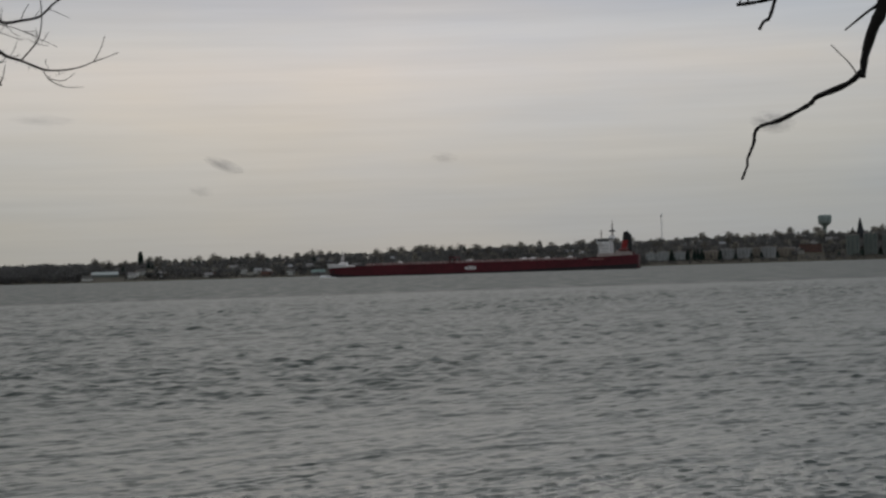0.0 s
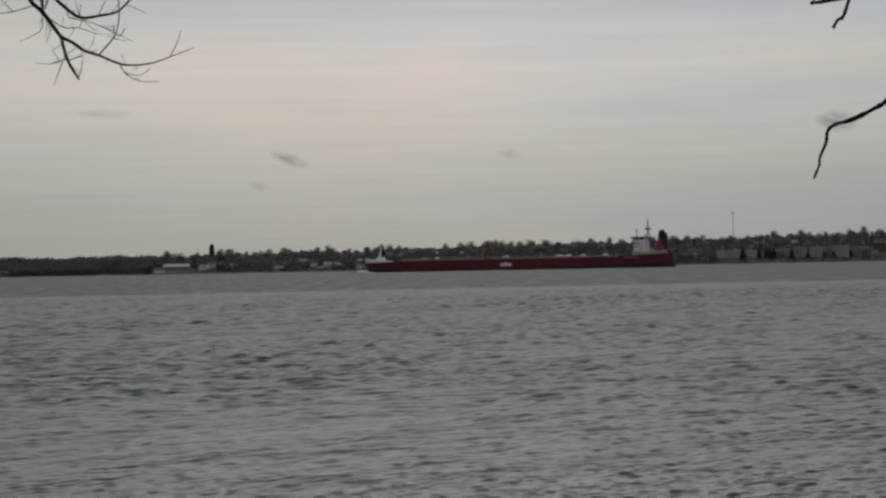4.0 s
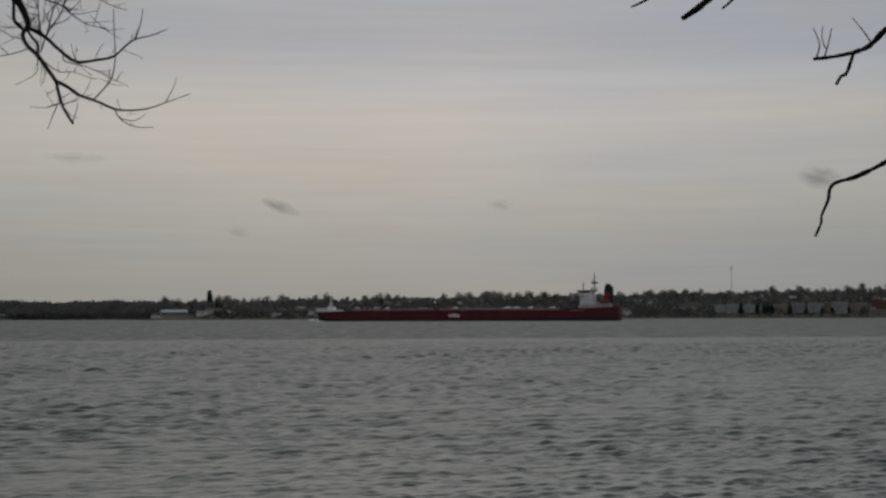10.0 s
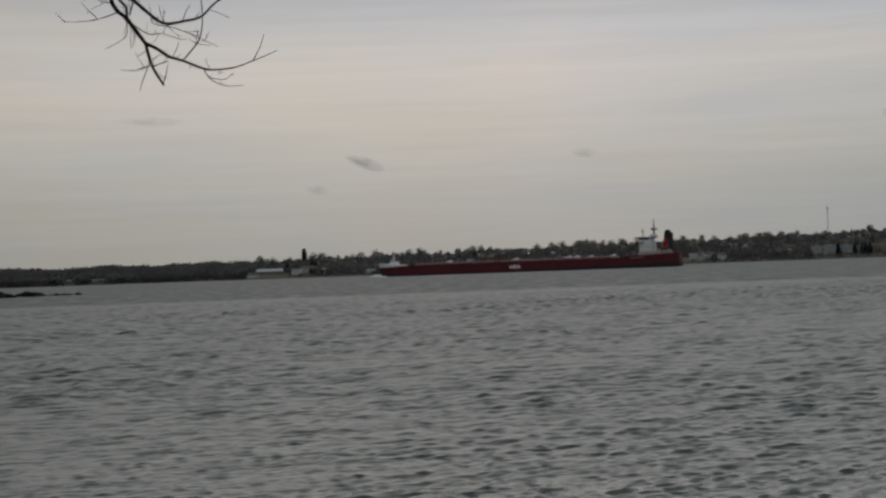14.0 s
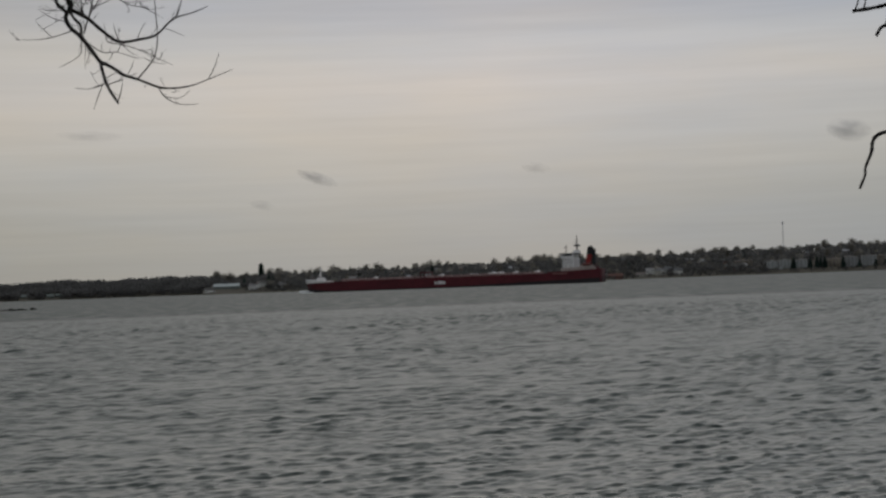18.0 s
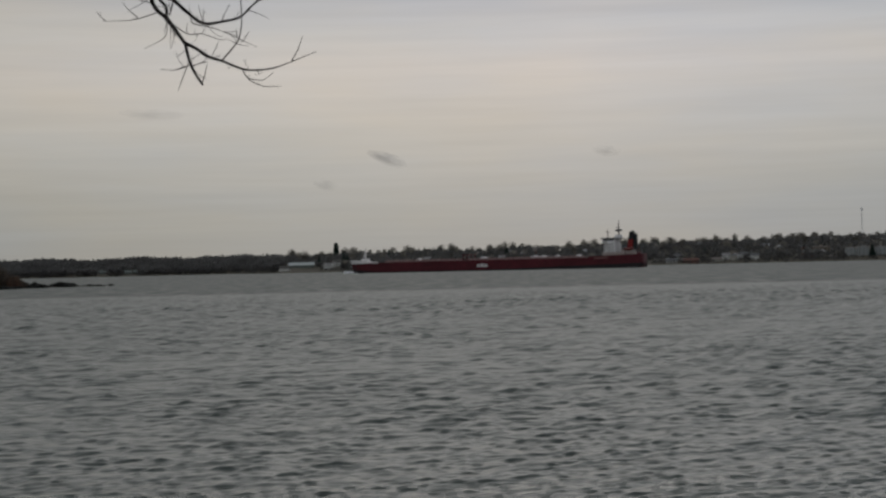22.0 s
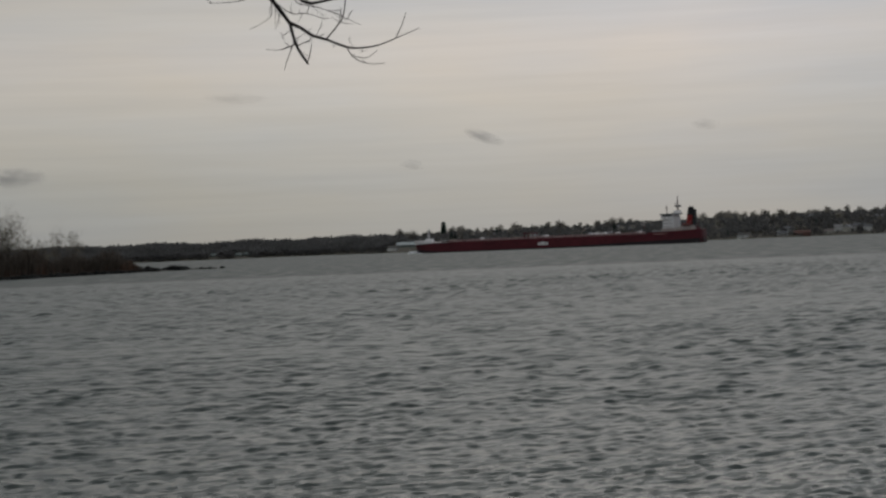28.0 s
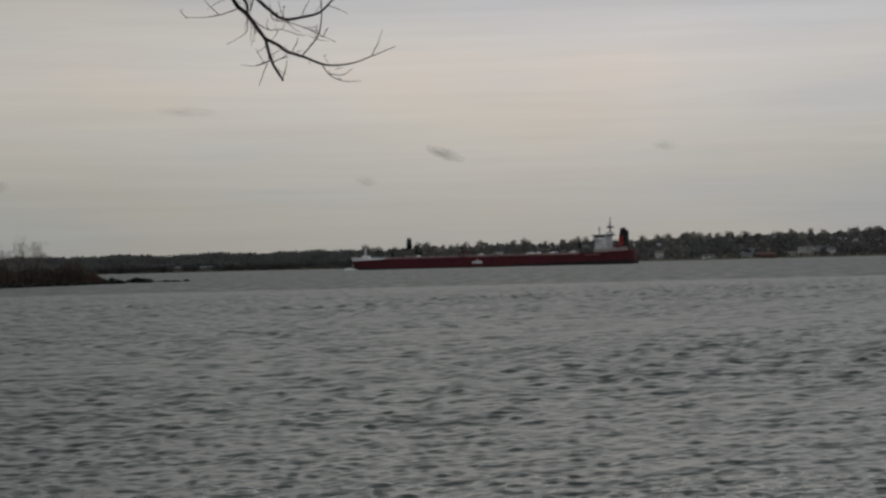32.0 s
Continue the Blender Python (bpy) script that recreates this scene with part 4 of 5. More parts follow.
def river_flats():
    pale = flats(17, 14, 4, PALE_WALL, "four-storey pale blue-grey apartment block by the river")
    set_house(pale, -18.32, 66, 0, True)
    for az, s, turn in ((-18.74, 68, 3), (-19.32, 64, -2)):
        set_house(pale, az, s, turn)
    low = flats(22, 14, 5, CONCRETE, "five-storey grey concrete apartment block by the river")
    set_house(low, -21.0, 60, 0, True)
    for az, s, turn in ((-21.62, 66, 4), (-22.45, 58, -4)):
        set_house(low, az, s, turn)
    lower = flats(26, 13, 4, TAN_WALL, "four-storey tan apartment block by the river")
    set_house(lower, -20.45, 72, -3, True)
    for az, s, turn in ((-22.0, 84, 6), (-23.05, 72, 0), (-17.3, 110, 10)):
        set_house(lower, az, s, turn)
    for az in (-19.03, -19.06, -19.62, -19.85, -19.98, -20.12, -20.75, -21.3, -21.85, -22.2, -22.75, -25.65, -26.28):
        copy_thing(KINDS[4 if az > -21 else 5], stand(None, az, 48, 0.95, az * 77))
    high = flats(19, 18, 10, SLATE_WALL, "tall grey-green apartment tower at the water")
    set_house(high, -25.35, 60, 0, True)
    for az, s, turn in ((-25.95, 66, 3), (-26.6, 58, -3), (-27.3, 70, 0)):
        set_house(high, az, s, turn)


river_flats()


def landmarks():
    # water tower
    az, s = -24.42, 560
    x, y = place(az, shore(az) + s)
    g = rise(az, s)
    ob = tagged(new("water_tower"), "grey-green water tower with a wide tank on a slim shaft", "water tower")
    ob.location = (x, y, g)
    top = 83.0 - g
    part("tank", Mesh().turned([(3.0, top - 25), (3.5, top - 20.5), (8.4, top - 18), (11.0, top - 15.5), (11.8, top - 13), (12.4, top - 1.5), (11.9, top - 0.6), (6.0, top)], 28), TANK, ob, "wide grey-green tank", True)
    part("shaft", Mesh().turned([(4.6, -2), (3.0, 5), (2.7, top - 24)], 20), TANK, ob, "slim shaft", True)
    part("tank_railing", Mesh().turned([(12.5, top - 12.1), (12.5, top - 11.2), (12.0, top - 11.2), (12.0, top - 12.1)], 28), STEEL, ob)
    part("antenna", Mesh().tube([(0, 0, top - 0.5), (0, 0, top + 4)], [0.15, 0.06], 5), STEEL, ob)
    # church
    az, s = -25.62, 300
    x, y = place(az, shore(az) + s)
    g = rise(az, s)
    ob = tagged(new("church"), "stone church with a dark pointed spire", "church")
    ob.matrix_basis = pose(x, y, g, 0, 0, az)
    tip = 70.0 - g
    part("nave", Mesh().box(-8, 8, 4, 34, -2, 12), CONCRETE, ob)
    part("nave_roof", Mesh().add([(-8.6, 3.5, 11.8), (8.6, 3.5, 11.8), (8.6, 34.5, 11.8), (-8.6, 34.5, 11.8), (0, 3.5, 20), (0, 34.5, 20)], [(0, 1, 4), (1, 2, 5, 4), (2, 3, 5), (3, 0, 4, 5), (3, 2, 1, 0)]), SPIRE, ob)
    part("bell_tower", Mesh().box(-4.3, 4.3, -4.3, 4.3, -2, tip - 27), SPIRE, ob)
    spire = part("spire", Mesh().turned([(6.0, tip - 27), (5.0, tip - 22), (3.1, tip - 10), (0.7, tip - 1)], 8), SPIRE, ob, "dark slate spire")
    part("finial", Mesh().tube([(0, 0, tip - 1.2), (0, 0, tip + 1.5)], [0.12, 0.08], 5), STEEL, spire)
    # lattice radio mast, its steel coloured paler to stand for distance haze
    az, s = -18.72, 640
    x, y = place(az, shore(az) + s)
    g = rise(az, s)
    ob = tagged(new("radio_mast"), "thin grey lattice radio mast above the trees", "mast")
    ob.location = (x, y, g)
    tall = 99 - g
    for k in range(3):
        a = k * math.tau / 3
        part("mast_leg", Mesh().tube([(1.5 * math.cos(a), 1.5 * math.sin(a), -1), (0.75 * math.cos(a), 0.75 * math.sin(a), tall)], [0.24, 0.18], 5), HAZED_STEEL, ob)
    lace = Mesh()
    for i in range(26):
        z0, z1 = tall * i / 26, tall * (i + 1) / 26
        for k in range(3):
            a, b = k * math.tau / 3, (k + 1) * math.tau / 3
            r0, r1 = 1.5 - 0.75 * i / 26, 1.5 - 0.75 * (i + 1) / 26
            lace.tube([(r0 * math.cos(a), r0 * math.sin(a), z0), (r1 * math.cos(b), r1 * math.sin(b), z1)], [0.10, 0.10], 3)
    part("lacing", lace, HAZED_STEEL, ob)
    part("antenna_drum", Mesh().turned([(1.5, tall - 7), (1.7, tall - 6), (1.7, tall - 2.4), (1.4, tall - 2)], 10), HAZED_STEEL, ob)


landmarks()


# ---- the wooded point ----
def point_plan(u):
    """The point's spine: u from 0 at its tip to 1 far up the shore; bearing, distance and half breadth."""
    return 8.2 + 18 * u, 402 - 170 * u + 4 * math.sin(u * 9), 0.5 + 10 * min(1, u * 4.5) ** 0.8 + 14 * u


def point_ground():
    m, n, k = Mesh(), 60, 9
    for i in range(n + 1):
        u = i / n
        az, d, half = point_plan(u)
        for j in range(k):
            v = -1 + 2 * j / (k - 1)
            crown = (0.24 + 1.06 * min(1, max(0, u - 0.09) * 4)) * (1 - v * v) - 0.18 + 0.10 * math.sin(i * 1.7 + j)
            m.v.append((*place(az, d + half * v * 1.15), crown if abs(v) < 1 else -0.8))
    m.f = [(i * k + j, i * k + j + 1, (i + 1) * k + j + 1, (i + 1) * k + j) for i in range(n) for j in range(k - 1)]
    tagged(new("point_ground", m.data("point_ground", EARTH, True)), "low earthen point running out into the river", "ground", kind="structure")


point_ground()


def thicket(name, label, mat, count, u0, u1, h0, h1, seed, width=0.10):
    """Standing stems too many to count."""
    rng = random.Random(seed)
    m = Mesh()
    for _ in range(count):
        u = rng.uniform(u0, u1)
        az, d, half = point_plan(u)
        v = rng.uniform(-0.85, 0.75)
        x, y = place(az, d + half * v)
        z = 0.1 + (0.3 + 0.9 * min(1, u * 3)) * (1 - v * v) - 0.25
        k = (u - u0) / (u1 - u0)
        tall = (h0 + (h1 - h0) * k) * rng.uniform(0.45, 1.0) * (0.8 + 0.35 * math.sin(u * 61 + seed) * math.sin(u * 23))
        lean, a = rng.gauss(0, 0.16) * tall, rng.uniform(0, math.tau)
        wx, wy = math.cos(a) * width, math.sin(a) * width
        m.add([(x - wx, y - wy, z), (x + wx, y + wy, z), (x + lean, y, z + tall)], [(0, 1, 2)])
        for _ in range(3):
            h = rng.uniform(0.35, 0.95)
            bx, bz = x + lean * h, z + tall * h
            l = tall * rng.uniform(0.10, 0.24)
            s = rng.choice((-1, 1))
            m.add([(bx, y - width * 0.7, bz), (bx, y + width * 0.7, bz), (bx + s * l * 0.7, y + rng.gauss(0, .3), bz + l)], [(0, 1, 2)])
    tagged(new(name, m.data(name, mat)), label, "brush", kind="stuff")


thicket("shore_brush", "dense grey-brown leafless brush on the point", BRUSH, 9000, 0.19, 1.0, 4.6, 8.5, 61, 0.20)
thicket("low_brush", "low leafless brush towards the tip of the point", BRUSH, 1500, 0.145, 0.23, 0.9, 4.6, 63, 0.13)
thicket("rusty_reeds", "rust-brown dead reeds along the water", RUST, 3600, 0.155, 0.9, 2.2, 4.2, 62, 0.12)
thicket("rusty_reeds", "rust-brown dead reeds at the end of the brush", RUST, 800, 0.165, 0.22, 2.4, 3.4, 64, 0.14)


def branching(m, thin, rng, base, way, length, radius, depth):
    """A limb that bends and forks into twigs."""
    path, radii, p, d = [base], [radius], base.copy(), way.normalized()
    n = 4
    for i in range(n):
        d = (d + Vector((rng.gauss(0, .16), rng.gauss(0, .16), rng.gauss(0.06, .12)))).normalized()
        p = p + d * length / n
        path.append(p.copy())
        radii.append(radius * (1 - 0.72 * (i + 1) / n))
        if depth > 0 and i >= 1 - (depth > 2):
            for _ in range(rng.choice((1, 2))):
                off = (d + Vector((rng.gauss(0, .75), rng.gauss(0, .75), rng.gauss(0.15, .4)))).normalized()
                branching(m, thin, rng, p.copy(), off, length * rng.uniform(0.42, 0.66), radii[-1] * 0.66, depth - 1)
    (m if depth > 1 else thin).tube(path, radii, 5 if depth > 1 else 3)


def point_trees():
    for seed, az, tall, r in ((71, 15.75, 14.0, 0.24), (72, 15.15, 14.5, 0.26), (73, 14.75, 9.5, 0.20), (74, 16.6, 12.0, 0.28), (75, 13.2, 10.2, 0.13), (76, 13.85, 10.0, 0.14), (77, 14.35, 8.0, 0.12), (78, 17.8, 12, 0.26), (79, 15.45, 11.0, 0.2)):
        rng = random.Random(seed)
        ob = tagged(new("shore_tree"), "leafless tree standing in brush on the point", "tree", "trees of the point")
        x, y = place(az, point_plan((az - 8.2) / 18)[1] + rng.uniform(-2, 4))
        ob.location = (x, y, 0.6)
        m, thin = Mesh(), Mesh()
        m.tube([(0, 0, -0.8), (0, 0, 0.6)], [r * 1.3, r], 7)
        branching(m, thin, rng, Vector((0, 0, 0.5)), Vector((rng.gauss(0, .1), 0, 1)), tall * 0.62, r, 4)
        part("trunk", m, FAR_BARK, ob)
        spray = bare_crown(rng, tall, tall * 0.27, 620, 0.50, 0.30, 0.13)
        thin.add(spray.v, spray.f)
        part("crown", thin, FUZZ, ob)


point_trees()


def boulder(seed, flat):
    rng = random.Random(seed)
    bm = bmesh.new()
    bmesh.ops.create_icosphere(bm, subdivisions=2, radius=1.0)
    off = Vector((rng.uniform(0, 50), rng.uniform(0, 50), 0))
    for v in bm.verts:
        v.co *= 1 + 0.45 * noise.noise(v.co * 1.3 + off) + 0.15 * noise.noise(v.co * 3.4 + off)
        v.co.z *= flat
    me = bpy.data.meshes.new("shore_rock")
    bm.to_mesh(me)
    bm.free()
    me.materials.append(ROCK)
    return me


def rocks():
    rng = random.Random(81)
    shapes = [boulder(90 + i, rng.uniform(0.5, 0.75)) for i in range(5)]

    def put(az, d, size, z=0.0):
        ob = tagged(new("shore_rock", rng.choice(shapes)), "dark wet boulder at the edge of the point", "rock", "rocks of the point")
        x, y = place(az, d)
        ob.matrix_basis = pose(x, y, z, 0, 0, rng.uniform(0, 360)) @ Matrix.Diagonal((size * rng.uniform(0.9, 1.6), size, size * rng.uniform(0.7, 1.1), 1))

    for i in range(110):
        u = 0.12 + 0.62 * i / 110
        az, d, half = point_plan(u)
        put(az + rng.uniform(-.08, .08), d - half * 1.09, rng.uniform(0.5, 1.15), 0.08)
    for i in range(16):                                       # the dark heap off the brush
        az = rng.uniform(9.35, 10.1)
        put(az, 389 + rng.uniform(-2, 2), rng.uniform(0.9, 1.5), rng.uniform(0, 0.6))
    for i in range(18):
        put(rng.uniform(10.3, 11.1), 376 + rng.uniform(-2, 2), rng.uniform(0.75, 1.35), rng.uniform(0, 0.35))
    for i in range(46):                                       # the thin spit
        put(rng.uniform(7.9, 9.5), 398 + rng.uniform(-2, 2), rng.uniform(0.35, 0.65), -0.02)


rocks()


# ---- the overhanging trees by the camera ----
def ray_depth(points, near, far):
    """Limb points given as x and height on an upright sheet, leaned in depth about the viewer's place so that the limb reaches from near to far."""
    out, n = [], max(len(points) - 1, 1)
    for i, (x, y, z) in enumerate(points):
        k = near + (far - near) * i / n
        out.append(Vector((x * k, y * k, 2.5 + (z - 2.5) * k)))
    return out


def limb(name, parent, points, r0, r1, near=1.0, far=1.0, mat=None, seed=0, knots=0.0):
    """A limb through a few bends, rounded between them and roughened."""
    rng = random.Random(seed)
    pts = ray_depth(points, near, far)
    fine = []
    for i in range(len(pts) - 1):
        p0, p1, p2, p3 = pts[max(i - 1, 0)], pts[i], pts[i + 1], pts[min(i + 2, len(pts) - 1)]
        for j in range(4):
            t = j / 4
            fine.append(0.5 * ((2 * p1) + (p2 - p0) * t + (2 * p0 - 5 * p1 + 4 * p2 - p3) * t * t + (3 * p1 - p0 - 3 * p2 + p3) * t ** 3))
    fine.append(pts[-1])
    n = len(fine) - 1
    radii = [(r0 + (r1 - r0) * i / n) * (1 + knots * rng.uniform(-0.5, 1.0)) for i in range(n + 1)]
    part(name, Mesh().tube(fine, radii, 7), mat or BARK, parent, smooth=True)
    return fine


def twigs(parent, fine, count, length, seed, radius=0.0019, spread=1.0):
    """Fine side shoots along a limb, curving upward, some forked; each is a part."""
    rng = random.Random(seed)
    for _ in range(count):
        i = rng.randrange(1, len(fine) - 1)
        d = (fine[i + 1] - fine[i]).normalized()
        side = rng.choice((-1, 1))
        d = (d * rng.uniform(0.2, 0.9) + Vector((side * 0.5 * spread, rng.gauss(0, .5), rng.gauss(0.25, .6)))).normalized()
        p, path, l = fine[i].copy(), [fine[i].copy()], length * rng.uniform(0.4, 1.0)
        for _ in range(4):
            d = (d + Vector((rng.gauss(0, .12), rng.gauss(0, .1), rng.gauss(0.10, .12)))).normalized()
            p = p + d * l / 4
            path.append(p.copy())
        m = Mesh().tube(path, [radius * k for k in (1.3, 1.1, 0.9, 0.7, 0.35)], 4)
        for _ in range(rng.choice((0, 1, 2))):
            q = path[rng.randrange(1, 4)]
            e = (d + Vector((rng.gauss(0, .7), rng.gauss(0, .4), rng.gauss(0.1, .5)))).normalized()
            m.tube([q, q + e * l * 0.18, q + e * l * 0.34 + Vector((0, 0, l * 0.05))], [radius * 0.8, radius * 0.6, radius * 0.3], 4)
        part("twig", m, TWIG, parent)


def west_tree():
    ob = tagged(new("overhanging_tree"), "leafless tree with fine twigs hanging over the water", "tree")
    ob.location = (0.008, 0.058, 0.005)
    base = (-3.6, 6.9, 0.6)
    part("trunk", Mesh().tube([base, (-3.5, 7.0, 2.4), (-3.25, 7.1, 4.4), (-2.9, 7.3, 6.2), (-2.6, 7.4, 8.5)], [0.24, 0.19, 0.16, 0.12, 0.06], 12), BARK, ob, smooth=True)
    y = 7.95
    a = limb("bough", ob, [(-2.95, 7.2, 5.9), (-2.2, 7.5, 5.6), (-1.55, 7.75, 5.05), (-1.12, y, 4.55), (-0.985, y, 4.25), (-0.973, y, 4.117), (-0.949, y, 4.076), (-0.914, y, 4.018), (-0.89, y, 3.95), (-0.897, y, 3.92)], 0.034, 0.0125, seed=1, knots=.06)
    f = limb("branch", ob, [(-0.966, y, 4.095), (-0.959, y, 4.04), (-0.956, y, 3.966), (-0.925, y, 3.933), (-0.905, y, 3.912)], 0.0085, 0.0085, seed=6, knots=.08)
    west = limb("branch", ob, [(-0.905, y, 3.916), (-0.915, y, 3.888), (-0.891, y, 3.839), (-0.844, y, 3.799)], 0.0105, 0.0105, seed=19, knots=.08)
    limb("branch", ob, [(-0.893, y, 3.922), (-0.872, y, 3.885), (-0.843, y, 3.851), (-0.841, y, 3.797)], 0.007, 0.007, seed=2, knots=.1)
    b = limb("branch", ob, [(-0.847, y, 3.802), (-0.797, y, 3.731), (-0.752, y, 3.666)], 0.0112, 0.0092, 1, 0.993, seed=33)
    low = limb("branch", ob, [(-0.752, y, 3.668), (-0.738, y, 3.601), (-0.713, y, 3.528), (-0.669, y, 3.457)], 0.0085, 0.0055, 0.993, 0.985, seed=34, knots=.1)
    c = limb("branch", ob, [(-0.892, y, 3.932), (-0.81, y, 3.888), (-0.74, y, 3.825), (-0.659, y, 3.767), (-0.557, y, 3.777), (-0.475, y, 3.797), (-0.413, y, 3.855), (-0.366, y, 3.886), (-0.289, y, 3.907), (-0.214, y, 3.938)], 0.0105, 0.0020, 1, 1.02, seed=3, knots=.1)
    limb("branch", ob, [(-0.37, y, 3.885), (-0.344, y, 3.965), (-0.333, y, 4.044)], 0.0036, 0.0014, 1.017, 1.02, TWIG, seed=14)
    d = limb("branch", ob, [(-0.752, y, 3.668), (-0.692, y, 3.637), (-0.641, y, 3.6), (-0.571, y, 3.577), (-0.479, y, 3.538), (-0.418, y, 3.528), (-0.316, y, 3.537), (-0.217, y, 3.571), (-0.098, y, 3.617)], 0.0098, 0.0014, 0.993, 0.97, seed=4, knots=.1)
    limb("branch", ob, [(-0.222, y, 3.57), (-0.185, y, 3.638), (-0.164, y, 3.701)], 0.0026, 0.0012, 0.974, 0.975, TWIG, seed=11)
    e = limb("branch", ob, [(-0.571, y, 3.579), (-0.508, y, 3.651), (-0.482, y, 3.693), (-0.467, y, 3.787), (-0.472, y, 3.902), (-0.477, y, 4.033)], 0.0040, 0.0022, 0.985, 0.99, TWIG, seed=5)
    i = limb("branch", ob, [(-1.03, y, 4.30), (-0.937, y, 4.175), (-0.867, y, 4.107), (-0.787, y, 4.065), (-0.721, y, 4.041), (-0.666, y, 3.992), (-0.595, y, 3.95), (-0.509, y, 3.939)], 0.0065, 0.0016, 1, 1.01, seed=9)
    top = limb("branch", ob, [(-0.86, y, 4.31), (-0.70, y, 4.20), (-0.654, y, 4.133), (-0.573, y, 4.096), (-0.482, y, 4.049), (-0.41, y, 4.03)], 0.0045, 0.0014, 1, 1.01, TWIG, seed=35)
    j = limb("branch", ob, [(-0.828, y, 3.812), (-0.799, y, 3.903), (-0.758, y, 3.966), (-0.721, y, 4.039), (-0.704, y, 4.175), (-0.69, y, 4.30)], 0.0042, 0.0022, 0.99, 1.0, TWIG, seed=10)
    j2 = limb("branch", ob, [(-0.797, y, 3.909), (-0.772, y, 4.018), (-0.751, y, 4.102), (-0.745, y, 4.185), (-0.73, y, 4.32)], 0.0040, 0.0022, 0.99, 1.0, TWIG, seed=36)
    j3 = limb("branch", ob, [(-0.82, y, 3.893), (-0.834, y, 3.94), (-0.843, y, 4.06), (-0.834, y, 4.185), (-0.82, y, 4.30)], 0.0040, 0.0022, 1.0, 1.0, TWIG, seed=37)
    k1 = limb("branch", ob, [(-0.825, y, 3.775), (-0.741, y, 3.716), (-0.67, y, 3.715), (-0.579, y, 3.683)], 0.0030, 0.0014, 0.99, 0.98, TWIG, seed=12)
    k2 = limb("branch", ob, [(-0.72, y, 3.81), (-0.71, y, 3.767), (-0.619, y, 3.746), (-0.538, y, 3.714), (-0.396, y, 3.645)], 0.0032, 0.0012, 1.01, 1.0, TWIG, seed=13)
    limb("branch", ob, [(-0.905, y, 3.872), (-0.971, y, 3.888), (-1.046, y, 3.935)], 0.003, 0.001, 1, 0.985, TWIG, seed=17)
    l2 = limb("branch", ob, [(-0.88, y, 3.828), (-0.982, y, 3.795), (-1.063, y, 3.785), (-1.163, y, 3.785)], 0.003, 0.001, 1, 0.985, TWIG, seed=18)
    limb("branch", ob, [(-0.982, y, 3.795), (-1.032, y, 3.842), (-1.062, y, 3.878)], 0.0022, 0.001, 0.995, 0.985, TWIG, seed=38)
    limb("branch", ob, [(-0.843, y, 3.795), (-0.844, y, 3.716), (-0.883, y, 3.68), (-0.954, y, 3.644)], 0.0026, 0.001, 1, 0.985, TWIG, seed=39)
    m1 = limb("branch", ob, [(-0.728, y, 3.56), (-0.804, y, 3.534), (-0.88, y, 3.54)], 0.0028, 0.001, 0.988, 0.98, TWIG, seed=16)
    limb("branch", ob, [(-0.745, y, 3.552), (-0.775, y, 3.477), (-0.791, y, 3.43)], 0.0028, 0.0012, 0.988, 0.985, TWIG, seed=8)
    limb("branch", ob, [(-0.674, y, 3.463), (-0.658, y, 3.507), (-0.647, y, 3.559)], 0.0032, 0.0016, 0.985, 0.98, TWIG, seed=40)
    limb("branch", ob, [(-0.725, y, 3.552), (-0.68, y, 3.566), (-0.642, y, 3.574)], 0.0026, 0.0014, 0.988, 0.98, TWIG, seed=15)
    g = limb("branch", ob, [(-0.47, y, 3.535), (-0.439, y, 3.484), (-0.368, y, 3.447), (-0.276, y, 3.446)], 0.0032, 0.0012, 0.98, 0.97, TWIG, seed=7)
    limb("branch", ob, [(-0.437, y, 3.486), (-0.368, y, 3.478), (-0.316, y, 3.514)], 0.0024, 0.0012, 0.978, 0.975, TWIG, seed=41)
    limb("branch", ob, [(-0.66, y, 3.77), (-0.674, y, 3.819), (-0.683, y, 3.861)], 0.0024, 0.0012, 1.007, 1.01, TWIG, seed=42)
    limb("branch", ob, [(-0.567, y, 3.777), (-0.546, y, 3.829), (-0.525, y, 3.86)], 0.0024, 0.0012, 1.009, 1.01, TWIG, seed=43)
    limb("branch", ob, [(-0.435, y, 3.833), (-0.383, y, 3.813), (-0.332, y, 3.788)], 0.0022, 0.001, 1.013, 1.01, TWIG, seed=44)
    for n, (path, count, size) in enumerate(((a[20:], 14, 0.20), (b, 8, 0.14), (c[4:-8], 9, 0.13), (d[6:-9], 8, 0.11), (e[4:], 4, 0.10), (i, 18, 0.18), (j, 14, 0.17), (j2, 12, 0.16), (j3, 12, 0.16), (top, 10, 0.13), (k1, 6, 0.10), (k2, 6, 0.10), (low[:-3], 5, 0.12), (m1, 4, 0.08), (l2, 3, 0.07), (g, 3, 0.06), (west, 3, 0.12))):
        twigs(ob, path, count, size, 100 + n, 0.0016)
    # boughs higher up, above the view
    for n in range(5):
        rng = random.Random(130 + n)
        limb("bough", ob, [(-2.9 + 0.1 * n, 7.3, 6.2 + 0.4 * n), (-2.0 + rng.uniform(-.4, .4), 7.0 + rng.uniform(-1, 2), 7.2 + 0.5 * n), (-1.2 + rng.uniform(-.8, .8), 7 + rng.uniform(-2, 3), 7.6 + 0.7 * n)], 0.06, 0.008, seed=n)


